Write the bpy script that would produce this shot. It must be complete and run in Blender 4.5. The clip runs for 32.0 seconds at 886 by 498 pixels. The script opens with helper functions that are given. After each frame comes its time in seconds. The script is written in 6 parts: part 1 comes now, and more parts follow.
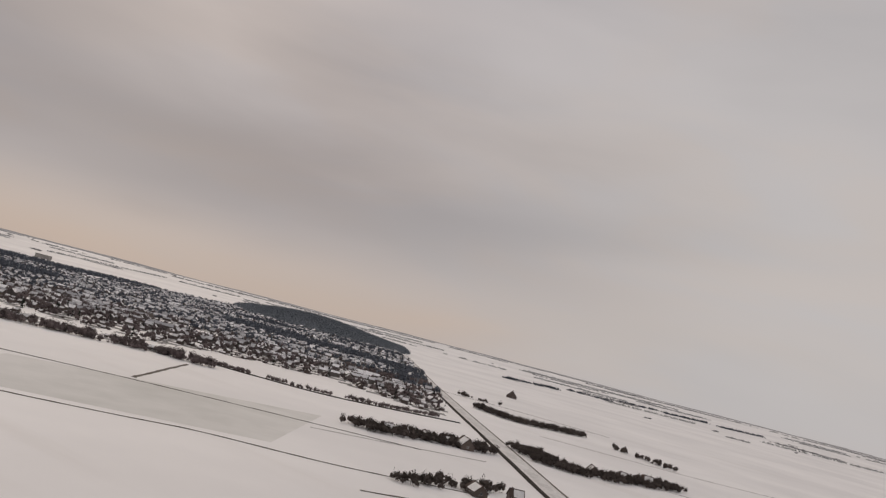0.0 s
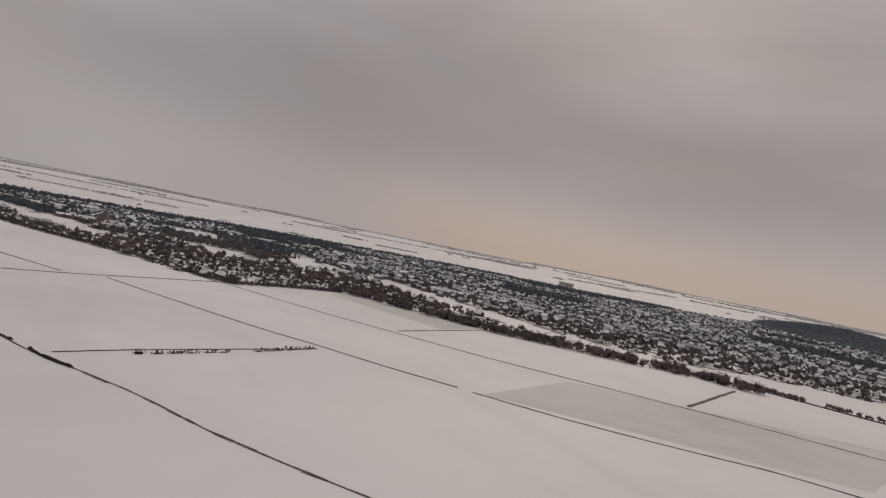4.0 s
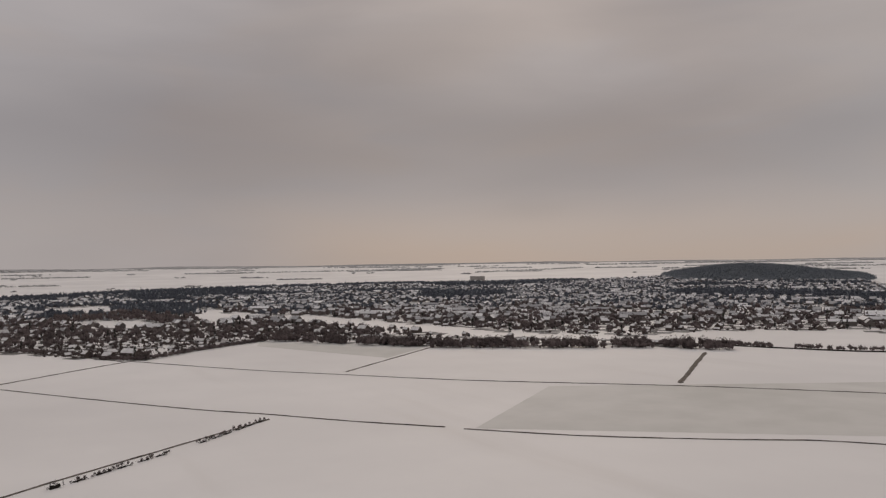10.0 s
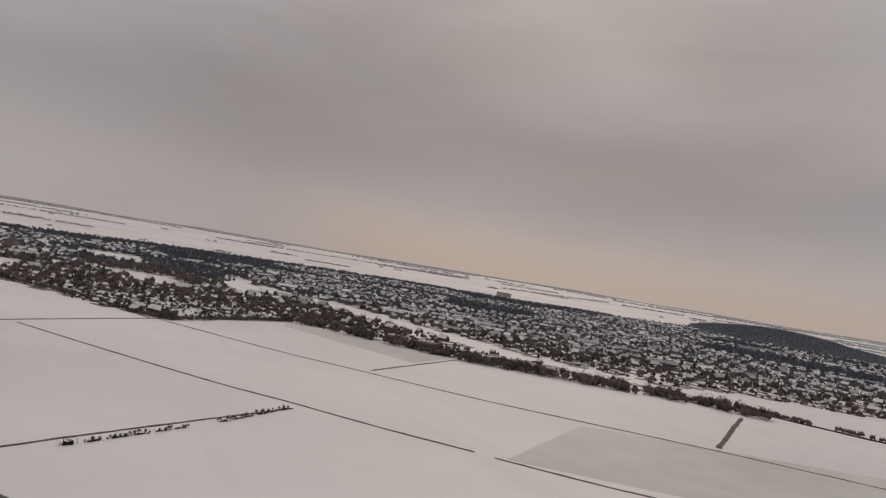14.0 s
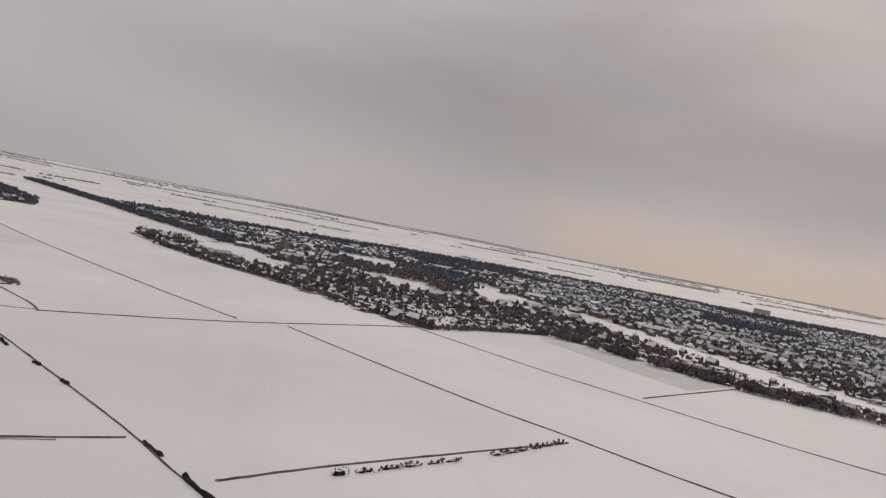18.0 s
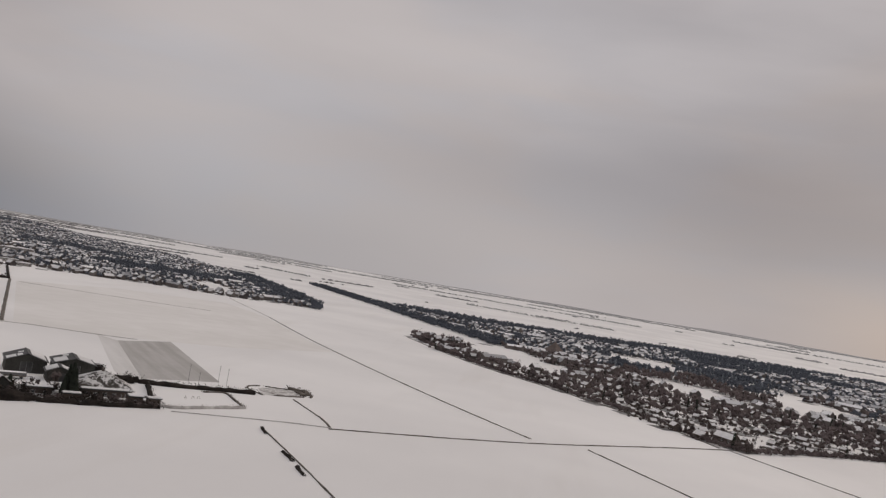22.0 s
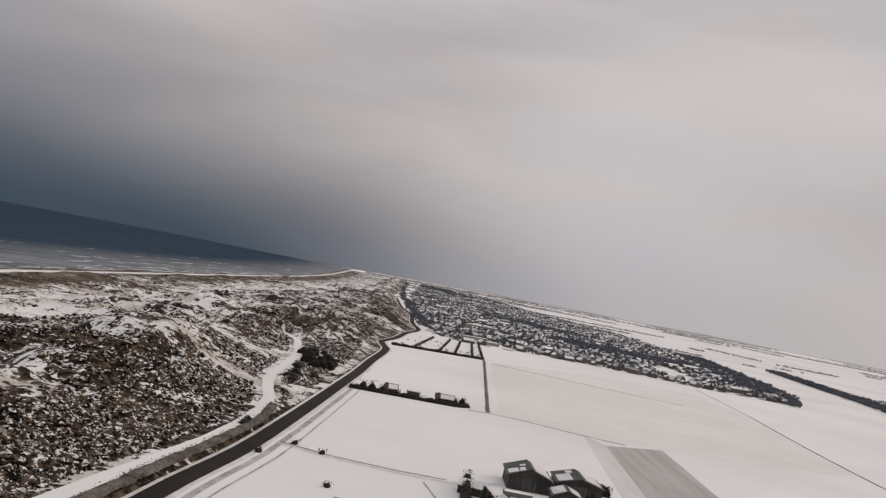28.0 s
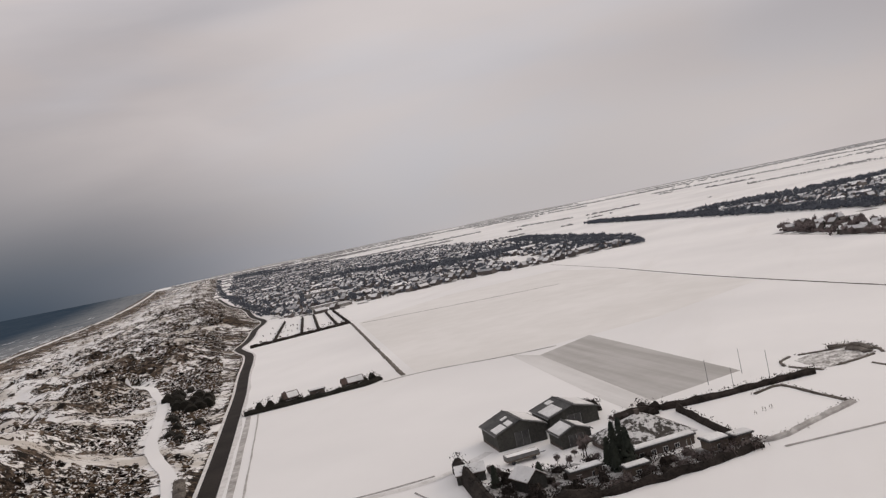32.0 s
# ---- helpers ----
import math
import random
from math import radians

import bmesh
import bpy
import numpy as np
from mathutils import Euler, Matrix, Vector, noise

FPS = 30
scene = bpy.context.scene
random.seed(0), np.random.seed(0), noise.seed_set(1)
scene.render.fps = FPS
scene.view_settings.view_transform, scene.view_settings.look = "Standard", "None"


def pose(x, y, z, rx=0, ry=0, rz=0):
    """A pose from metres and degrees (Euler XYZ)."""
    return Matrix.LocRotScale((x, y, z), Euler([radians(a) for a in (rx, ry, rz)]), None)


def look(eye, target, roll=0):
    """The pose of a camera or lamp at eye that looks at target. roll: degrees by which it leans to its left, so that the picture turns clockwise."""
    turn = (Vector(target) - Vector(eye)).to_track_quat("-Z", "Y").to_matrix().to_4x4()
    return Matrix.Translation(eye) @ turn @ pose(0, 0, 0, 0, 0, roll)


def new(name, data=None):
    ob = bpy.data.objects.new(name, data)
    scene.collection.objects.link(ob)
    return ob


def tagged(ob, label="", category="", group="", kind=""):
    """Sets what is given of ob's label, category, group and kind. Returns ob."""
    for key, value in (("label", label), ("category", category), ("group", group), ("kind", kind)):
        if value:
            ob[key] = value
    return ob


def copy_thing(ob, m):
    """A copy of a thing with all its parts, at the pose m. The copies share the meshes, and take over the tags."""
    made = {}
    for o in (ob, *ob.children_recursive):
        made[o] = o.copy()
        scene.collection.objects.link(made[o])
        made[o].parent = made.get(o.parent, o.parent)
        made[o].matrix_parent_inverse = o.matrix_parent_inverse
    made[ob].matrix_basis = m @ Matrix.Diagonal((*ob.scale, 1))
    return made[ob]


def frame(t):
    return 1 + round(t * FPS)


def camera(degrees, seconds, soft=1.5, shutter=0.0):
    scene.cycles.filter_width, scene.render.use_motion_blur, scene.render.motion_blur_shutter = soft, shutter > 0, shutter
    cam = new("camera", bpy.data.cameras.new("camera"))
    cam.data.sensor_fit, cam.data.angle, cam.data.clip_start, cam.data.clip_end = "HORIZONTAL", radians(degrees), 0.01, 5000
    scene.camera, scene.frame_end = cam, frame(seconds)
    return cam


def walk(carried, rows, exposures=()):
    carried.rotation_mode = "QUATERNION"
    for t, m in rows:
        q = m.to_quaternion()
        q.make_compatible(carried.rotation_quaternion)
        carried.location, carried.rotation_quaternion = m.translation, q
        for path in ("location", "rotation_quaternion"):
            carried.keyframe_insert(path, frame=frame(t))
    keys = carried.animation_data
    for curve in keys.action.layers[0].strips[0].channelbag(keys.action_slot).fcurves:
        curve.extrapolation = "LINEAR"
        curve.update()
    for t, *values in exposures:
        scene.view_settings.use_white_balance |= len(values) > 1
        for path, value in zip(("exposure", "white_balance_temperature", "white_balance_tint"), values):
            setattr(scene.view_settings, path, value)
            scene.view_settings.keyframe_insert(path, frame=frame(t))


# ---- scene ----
# ---- camera ----
from math import pi, sin, cos, atan2, hypot, exp
cam = camera(57.5, 32.0, soft=1.3)
PATH = [
        (0, 108.00, -9.31, 70.23, 32.808, 6.326, 14.605), (0.5, 103.12, -8.55, 69.69, 37.204, 5.942, 15.783),
        (1, 98.20, -7.80, 69.14, 41.406, 4.938, 16.210), (1.5, 93.16, -7.05, 68.59, 45.422, 3.920, 16.264),
        (2, 87.90, -6.30, 68.09, 49.432, 2.963, 16.009), (2.5, 82.32, -5.58, 67.65, 53.570, 1.599, 15.569),
        (3, 76.41, -4.94, 67.25, 57.955, 0.440, 14.574), (3.5, 70.20, -4.40, 66.89, 62.512, -0.305, 12.897),
        (4, 63.75, -3.88, 66.60, 66.709, -0.363, 11.270), (4.5, 57.21, -3.42, 66.44, 69.988, -0.000, 9.500),
        (6.5, 31.14, -1.64, 66.21, 69.820, 3.808, -0.175), (7, 25.20, -1.19, 66.28, 66.103, 4.987, -3.620),
        (7.5, 19.92, -0.77, 66.51, 62.994, 5.940, -5.979), (8, 15.33, -0.45, 66.86, 61.096, 6.074, -5.648),
        (8.5, 11.43, -0.33, 67.25, 60.660, 4.921, -4.403), (9, 8.18, -0.48, 67.62, 60.313, 3.507, -3.357),
        (9.5, 5.52, -0.89, 67.92, 59.903, 2.246, -1.970), (10, 3.34, -1.56, 68.16, 59.503, 0.930, -0.846),
        (10.5, 1.52, -2.40, 68.36, 58.816, -0.254, 0.518), (11, -0.21, -3.29, 68.50, 58.021, -0.958, 2.034),
        (11.5, -2.10, -4.04, 68.66, 57.806, -1.075, 3.589), (12, -4.35, -4.54, 68.80, 57.859, -0.784, 4.795),
        (12.5, -7.11, -4.84, 68.94, 58.249, -0.158, 6.049), (13, -10.44, -4.95, 69.05, 58.953, 0.534, 7.109),
        (13.5, -14.38, -4.94, 69.14, 59.963, 1.104, 8.347), (15.5, -32.78, -4.56, 69.20, 67.626, 0.570, 10.672),
        (16, -37.95, -4.57, 69.14, 69.427, -0.005, 10.168), (16.5, -43.65, -4.72, 68.98, 71.601, -0.542, 10.542),
        (17, -49.77, -5.07, 68.79, 73.859, -0.963, 10.607), (17.5, -56.19, -5.69, 68.56, 75.953, -1.167, 10.658),
        (18, -62.74, -6.66, 68.34, 78.182, -1.150, 10.760), (18.5, -69.38, -8.04, 68.11, 80.309, -0.812, 10.734),
        (19, -76.00, -9.86, 67.97, 82.518, -0.217, 10.676), (19.5, -82.64, -12.04, 67.92, 84.824, 0.427, 11.063),
        (20, -89.25, -14.55, 67.98, 87.173, 1.062, 11.387), (20.5, -95.82, -17.34, 68.13, 89.544, 1.643, 11.674),
        (21, -102.27, -20.34, 68.32, 91.916, 2.054, 11.386), (21.5, -108.54, -23.58, 68.50, 94.378, 2.248, 10.535),
        (22, -114.66, -27.06, 68.67, 96.994, 2.404, 9.694), (22.5, -120.61, -30.83, 68.78, 99.792, 2.490, 9.352),
        (23, -126.44, -34.96, 68.80, 102.295, 2.262, 9.606), (23.5, -132.09, -39.53, 68.79, 104.500, 1.601, 9.749),
        (24, -137.55, -44.54, 68.73, 106.754, 0.650, 10.239), (24.5, -142.77, -49.98, 68.72, 108.929, -0.379, 10.168),
        (26.5, -162.65, -73.50, 68.88, 118.807, -0.989, 11.443), (27, -167.38, -79.68, 69.15, 121.746, 0.386, 11.857),
        (27.5, -171.87, -86.13, 69.59, 124.668, 1.555, 11.573), (28, -176.12, -92.78, 70.06, 127.471, 2.355, 10.845),
        (28.5, -180.23, -99.57, 70.47, 129.625, 3.226, 9.155), (29, -184.26, -106.45, 70.81, 131.646, 3.555, 7.989),
        (29.5, -188.32, -113.43, 71.13, 133.366, 3.631, 6.322), (30, -192.45, -120.50, 71.39, 133.896, 4.312, 4.007),
        (30.5, -196.62, -127.64, 71.61, 130.933, 5.264, -2.798), (31, -200.88, -134.87, 71.80, 125.378, 4.118, -7.910),
        (31.5, -205.20, -142.17, 72.00, 119.404, 1.585, -10.535), (32, -209.58, -149.50, 72.20, 113.574, -1.533, -11.630),
]
EXPOSURES = [(0, 0.15, 6750, 12.5), (2, 0.01, 6800, 13), (4.5, -0.10, 6800, 13), (7, -0.08, 6800, 13), (13, -0.12, 6800, 13), (16, 0.12, 6700, 12.5), (19, 0.18, 6650, 12), (24, 0.14, 6650, 12), (26.5, -0.04, 6750, 12.5), (28, 0.43, 6650, 12), (30, 0.47, 6650, 12), (32, 0.49, 6650, 12)]


def flown(x, y, z, yaw, pitch, roll):
    return (Matrix.Translation((x, y, z)) @ Matrix.Rotation(radians(yaw), 4, "Z")
            @ Matrix.Rotation(radians(90 + pitch), 4, "X") @ Matrix.Rotation(radians(roll), 4, "Z"))


walk(cam, [(r[0], flown(*r[1:])) for r in PATH], exposures=EXPOSURES)

# ---- world and light ----
world = bpy.data.worlds.new("overcast_sky")
scene.world = world
world.use_nodes = True


class Net:
    """Short hand for building node trees."""

    def __init__(self, tree):
        self.tree, self.nodes = tree, tree.nodes

    def add(self, kind, _out=0, **given):
        """A node with its inputs set by name (i_Name) or by number (n_0); gives one of its outputs."""
        n = self.nodes.new(kind)
        for key, value in given.items():
            self.put(n, int(key[2:]) if key[0] == "n" else key[2:].replace("_", " "), value)
        return n.outputs[_out]

    def put(self, n, key, value):
        if isinstance(value, bpy.types.NodeSocket):
            self.tree.links.new(value, n.inputs[key])
        else:
            n.inputs[key].default_value = value

    def math(self, op, a, b=0.0, c=0.0):
        n = self.nodes.new("ShaderNodeMath")
        n.operation = op
        for key, value in enumerate((a, b, c)):
            self.put(n, key, value)
        return n.outputs[0]

    def ramp(self, x, lo, hi, a=0.0, b=1.0):
        if lo > hi:
            lo, hi, a, b = hi, lo, b, a
        n = self.nodes.new("ShaderNodeMapRange")
        n.interpolation_type = "SMOOTHSTEP"
        for key, value in enumerate((x, lo, hi, a, b)):
            self.put(n, key, value)
        return n.outputs[0]

    def mix(self, f, a, b, blend="MIX"):
        n = self.nodes.new("ShaderNodeMix")
        n.data_type, n.blend_type = "RGBA", blend
        for key, value in ((0, f), (6, a), (7, b)):
            self.put(n, key, value)
        return n.outputs[2]

    def noise(self, vec, scale, detail=3.0, rough=0.55, dist=0.0):
        n = self.nodes.new("ShaderNodeTexNoise")
        self.put(n, "Vector", vec)
        for key, value in (("Scale", scale), ("Detail", detail), ("Roughness", rough), ("Distortion", dist)):
            n.inputs[key].default_value = value
        return n.outputs["Fac"]


def sky_nodes():
    t = world.node_tree
    t.nodes.clear()
    g = Net(t)
    way = g.add("ShaderNodeTexCoord", 0)
    sep = t.nodes.new("ShaderNodeSeparateXYZ")
    t.links.new(way, sep.inputs[0])
    x, y, z = sep.outputs
    clear = t.nodes.new("ShaderNodeTexSky")
    clear.sky_type, clear.sun_disc, clear.dust_density = "NISHITA", False, 3.0
    clear.sun_elevation, clear.sun_rotation = radians(SUN_UP), radians(SUN_ROT)
    clear = clear.outputs[0]
    # soft stratus, drawn out along the horizon
    flat = g.add("ShaderNodeCombineXYZ", n_0=x, n_1=y, n_2=g.math("MULTIPLY", z, 4.0))
    bands = g.noise(flat, 1.3, 2.0, 0.45, 0.4)
    wisps = g.noise(flat, 4.0, 4.0, 0.5, 0.3)
    cloud = g.math("ADD", g.math("MULTIPLY", bands, 0.8), g.math("MULTIPLY", wisps, 0.2))
    grey = g.mix(g.ramp(cloud, 0.34, 0.66), (0.415, 0.395, 0.408, 1), (0.585, 0.552, 0.556, 1))
    grey = g.mix(g.ramp(z, 0.35, 0.85), grey, (0.72, 0.712, 0.735, 1))

    def toward(yaw, lo, hi):
        """How nearly a direction points at that heading, from 0 to 1."""
        d = g.math("ADD", g.math("MULTIPLY", x, -sin(radians(yaw))), g.math("MULTIPLY", y, cos(radians(yaw))))
        return g.ramp(d, lo, hi)

    # brighter cloud inland of the coast and over the polder
    grey = g.mix(g.math("MULTIPLY", toward(2, 0.70, 1.0), 0.62), grey, (0.66, 0.642, 0.628, 1))
    light = toward(105, 0.86, 1.0)
    grey = g.mix(g.math("MULTIPLY", light, 0.62), grey, (0.65, 0.63, 0.64, 1))
    # a darker layer of cloud above the village
    up = g.math("ADD", z, g.math("MULTIPLY", g.math("SUBTRACT", cloud, 0.5), 0.22))
    layer = g.math("MULTIPLY", g.ramp(up, 0.02, 0.15), g.ramp(up, 0.33, 0.12))
    layer = g.math("MULTIPLY", layer, toward(64, 0.55, 0.95))
    grey = g.mix(g.math("MULTIPLY", layer, 0.52), grey, (0.300, 0.282, 0.296, 1))
    # a narrow warm gleam under it
    murky = g.math("MULTIPLY", toward(84, 0.90, 0.985), g.ramp(z, 0.17, 0.02))
    grey = g.mix(g.math("MULTIPLY", murky, 0.18), grey, (0.315, 0.305, 0.318, 1))
    glow = g.math("MULTIPLY", toward(49, 0.88, 0.985), g.ramp(z, 0.10, 0.005))
    grey = g.mix(g.math("MULTIPLY", glow, 0.8), grey, (0.62, 0.52, 0.45, 1))
    # slate weather over the sea
    murk = g.math("MULTIPLY", toward(126, 0.80, 0.98), g.ramp(z, 0.15, 0.01))
    grey = g.mix(g.math("MULTIPLY", murk, 0.34), grey, (0.27, 0.285, 0.315, 1))
    away = g.math("MULTIPLY", g.math("SUBTRACT", 1.0, toward(160, 0.58, 1.0)), 0.36)
    sea = g.ramp(g.math("ADD", g.math("ADD", z, away), g.math("MULTIPLY", bands, 0.10)), 0.36, 0.03)
    sea = g.math("MULTIPLY", sea, g.math("ADD", 0.55, g.math("MULTIPLY", toward(160, 0.81, 0.97), 0.45)))
    grey = g.mix(sea, grey, (0.048, 0.072, 0.103, 1))
    # faint rosy and blue patches through the cloud
    tint = g.mix(g.ramp(g.noise(flat, 2.4, 3.0, 0.5, 0.5), 0.38, 0.62), (0.98, 1.0, 1.022, 1), (1.016, 1.0, 0.985, 1))
    grey = g.mix(1.0, grey, tint, "MULTIPLY")
    both = g.mix(0.998, clear, grey)
    t.links.new(g.add("ShaderNodeBackground", i_Color=both, i_Strength=SKY), t.nodes.new("ShaderNodeOutputWorld").inputs[0])


SUN_UP, SUN_ROT, SKY = 24.0, -55.0, 0.72
sky_nodes()
sun = new("sun", bpy.data.lights.new("sun", "SUN"))
sun.data.energy, sun.data.angle, sun.data.color = 0.6, radians(25), (1.0, 0.83, 0.64)
sun.matrix_world = look((-300 * 0.8, 300 * 0.6, 140), (0, 0, 0))

# ---- materials ----
K = 1.5   # the plan below is drawn in units of 1.5 m, and brought to metres at the end
U, N = Vector((-0.783, -0.622)), Vector((0.622, -0.783))   # along the coast, and towards the sea


def material(name, rough=0.8, spec=0.3):
    m = bpy.data.materials.new(name)
    m.use_nodes = True
    m.node_tree.nodes.clear()
    g = Net(m.node_tree)
    b = m.node_tree.nodes.new("ShaderNodeBsdfPrincipled")
    b.inputs["Roughness"].default_value, b.inputs["Specular IOR Level"].default_value = rough, spec
    m.node_tree.links.new(b.outputs[0], m.node_tree.nodes.new("ShaderNodeOutputMaterial").inputs[0])
    return m, g, b


def place(g):
    """The place of a point, in units of the plan."""
    n = g.nodes.new("ShaderNodeVectorMath")
    n.operation = "SCALE"
    g.put(n, 0, g.add("ShaderNodeNewGeometry"))
    n.inputs["Scale"].default_value = 1 / K
    return n.outputs[0]


def rgb(c):
    return (*c, 1)


def bumped(g, b, height, strength, dist):
    n = g.add("ShaderNodeBump", i_Height=height, i_Strength=strength, i_Distance=dist)
    g.put(b, "Normal", n)


def mottled(name, a, c, scale, rough=0.85, spec=0.2, fine=None, island=0.0, obj=0.0, relief=0.0):
    """A colour between a and c by noise at two scales, optionally varied piece by piece."""
    m, g, b = material(name, rough, spec)
    p = place(g)
    f = g.math("ADD", g.math("MULTIPLY", g.noise(p, scale), 0.6), g.math("MULTIPLY", g.noise(p, fine or scale * 7), 0.4))
    f = g.ramp(f, 0.3, 0.7)
    if island:
        r = g.add("ShaderNodeNewGeometry", 8)
        f = g.math("ADD", g.math("MULTIPLY", f, 1 - island), g.math("MULTIPLY", r, island))
    if obj:
        r = g.add("ShaderNodeObjectInfo", 5)
        f = g.math("ADD", g.math("MULTIPLY", f, 1 - obj), g.math("MULTIPLY", r, obj))
    g.put(b, "Base Color", g.mix(f, rgb(a), rgb(c)))
    if relief:
        bumped(g, b, g.noise(p, (fine or scale * 7)), 0.6, relief)
    return m


def snow_field():
    m, g, b = material("snow_field", 0.75, 0.25)
    p = place(g)
    wide, mid, fine = g.noise(p, 0.006, 3), g.noise(p, 0.05, 4), g.noise(p, 0.9, 4)
    c = g.mix(g.ramp(wide, 0.3, 0.7), rgb((0.755, 0.742, 0.732)), rgb((0.865, 0.85, 0.835)))
    # blown patches where stubble shows through, drawn out along the fields
    st = g.add("ShaderNodeMapping", i_Vector=p, i_Rotation=(0, 0, radians(-35)), i_Scale=(0.004, 0.03, 1))
    bare = g.math("MULTIPLY", g.ramp(g.noise(st, 1.0, 5), 0.53, 0.74), 0.20)
    c = g.mix(bare, c, rgb((0.56, 0.52, 0.47)))
    c = g.mix(g.math("MULTIPLY", g.ramp(mid, 0.35, 0.65), 0.12), c, rgb((0.70, 0.69, 0.685)))
    g.put(b, "Base Color", c)
    bumped(g, b, g.math("ADD", mid, g.math("MULTIPLY", fine, 0.2)), 0.3, 0.25)
    return m


def stripes(name, heading, width, a, c, amount, lo=0.44, hi=0.56):
    """A ploughed or mown field: rows along one heading, broken by drifted snow."""
    m, g, b = material(name, 0.85, 0.2)
    p = place(g)
    turn = g.add("ShaderNodeMapping", i_Vector=p, i_Rotation=(0, 0, -heading))
    w = g.add("ShaderNodeMapping", i_Vector=turn, i_Scale=(0.012, 1.0 / width, 1))
    rows = g.noise(w, 1.0, 3, 0.6)
    drift = g.noise(p, 0.22, 5, 0.65)
    broad = g.noise(turn, 0.035, 2, 0.5)
    f = g.math("ADD", g.math("MULTIPLY", rows, 0.66), g.math("ADD", g.math("MULTIPLY", drift, 0.16), g.math("MULTIPLY", broad, 0.18)))
    f = g.math("MULTIPLY", g.ramp(f, lo, hi), amount)
    g.put(b, "Base Color", g.mix(f, rgb(a), rgb(c)))
    bumped(g, b, rows, 0.5, 0.2)
    return m


def dune_cover(name="dune_cover", thick=0.0):
    m, g, b = material(name, 0.9, 0.15)
    p = place(g)
    big, mid, fine = g.noise(p, 0.030, 3, 0.6, 1.0), g.noise(p, 0.11, 4, 0.6, 1.0), g.noise(p, 0.36, 4, 0.65, 1.2)
    f = g.math("ADD", g.math("MULTIPLY", big, 0.28), g.math("ADD", g.math("MULTIPLY", mid, 0.34), g.math("MULTIPLY", fine, 0.38)))
    f = g.math("ADD", f, g.math("MULTIPLY", g.noise(p, 0.011, 2), 0.14))
    # snow lies on the crowns and hollows, the steep flanks are blown bare
    slope = g.nodes.new("ShaderNodeSeparateXYZ")
    g.put(slope, 0, g.add("ShaderNodeNewGeometry", 1))
    f = g.math("ADD", f, g.math("MULTIPLY", g.ramp(slope.outputs[2], 0.985, 0.80), 0.045))
    sep = g.nodes.new("ShaderNodeSeparateXYZ")
    g.put(sep, 0, p)
    off = g.math("ADD", g.math("MULTIPLY", sep.outputs[0], N.x), g.math("MULTIPLY", sep.outputs[1], N.y))
    along = g.math("ADD", g.math("MULTIPLY", sep.outputs[0], U.x), g.math("MULTIPLY", sep.outputs[1], U.y))
    f = g.math("ADD", f, g.math("ADD", g.math("MULTIPLY", g.ramp(along, 430.0, 270.0), 0.012), g.math("MULTIPLY", g.ramp(along, 420.0, 640.0), 0.024)))
    f = g.math("SUBTRACT", f, g.math("MULTIPLY", g.math("MULTIPLY", g.ramp(off, 80.0, 120.0), g.ramp(off, 185.0, 160.0)), 0.022))
    # thorn grows thicker on the sheltered side, marram on the seaward edge
    f = g.math("ADD", f, g.math("ADD", g.math("MULTIPLY", g.ramp(off, 110.0, 20.0), 0.016), g.math("MULTIPLY", g.ramp(off, 185.0, 205.0), 0.06)))
    scrub = g.ramp(f, 0.584 - thick, 0.607 - thick)
    grass = g.mix(g.ramp(g.noise(p, 0.34, 4, 0.65, 0.8), 0.43, 0.66), rgb((0.010, 0.007, 0.005)), rgb((0.140, 0.100, 0.070)))
    # tan marram between the thorn, wider towards the sea
    tan = g.ramp(g.math("ADD", g.noise(p, 0.045, 4, 0.6, 0.6), g.math("MULTIPLY", g.ramp(off, 70.0, 190.0), 0.12)), 0.57, 0.72)
    grass = g.mix(tan, grass, rgb((0.165, 0.125, 0.092)))
    cover = g.mix(g.ramp(g.noise(p, 0.035, 4, 0.6), 0.46, 0.62), rgb((0.78, 0.765, 0.755)), rgb((0.54, 0.50, 0.455)))
    g.put(b, "Base Color", g.mix(scrub, cover, grass))
    bumped(g, b, g.math("ADD", mid, g.math("MULTIPLY", fine, 0.6)), 0.9, 1.2)
    return m


def sea_water():
    m, g, b = material("sea_water", 0.7, 0.0)
    p = place(g)
    st = g.add("ShaderNodeMapping", i_Vector=p, i_Rotation=(0, 0, radians(-38.5)), i_Scale=(0.012, 0.06, 1))
    streak = g.noise(st, 1.0, 5, 0.6)
    c = g.mix(g.noise(p, 0.006, 3), rgb((0.032, 0.052, 0.078)), rgb((0.050, 0.074, 0.102)))
    sep = g.nodes.new("ShaderNodeSeparateXYZ")
    g.put(sep, 0, p)
    off = g.math("ADD", g.math("MULTIPLY", sep.outputs[0], N.x), g.math("MULTIPLY", sep.outputs[1], N.y))
    c = g.mix(g.math("MULTIPLY", g.math("MULTIPLY", g.ramp(streak, 0.5, 0.72), g.ramp(off, 1000.0, 420.0)), 0.5), c, rgb((0.10, 0.118, 0.140)))
    # shallow water over the bars, clouded with sand and spent foam
    shoal = g.math("MULTIPLY", g.ramp(off, 500.0, 262.0), g.ramp(g.math("ADD", streak, g.math("MULTIPLY", g.noise(p, 0.05, 4), 0.4)), 0.36, 0.80))
    g.put(b, "Base Color", g.mix(g.math("MULTIPLY", shoal, 0.85), c, rgb((0.29, 0.30, 0.305))))
    bumped(g, b, g.math("ADD", streak, g.noise(p, 0.6, 3)), 0.7, 0.5)
    return m


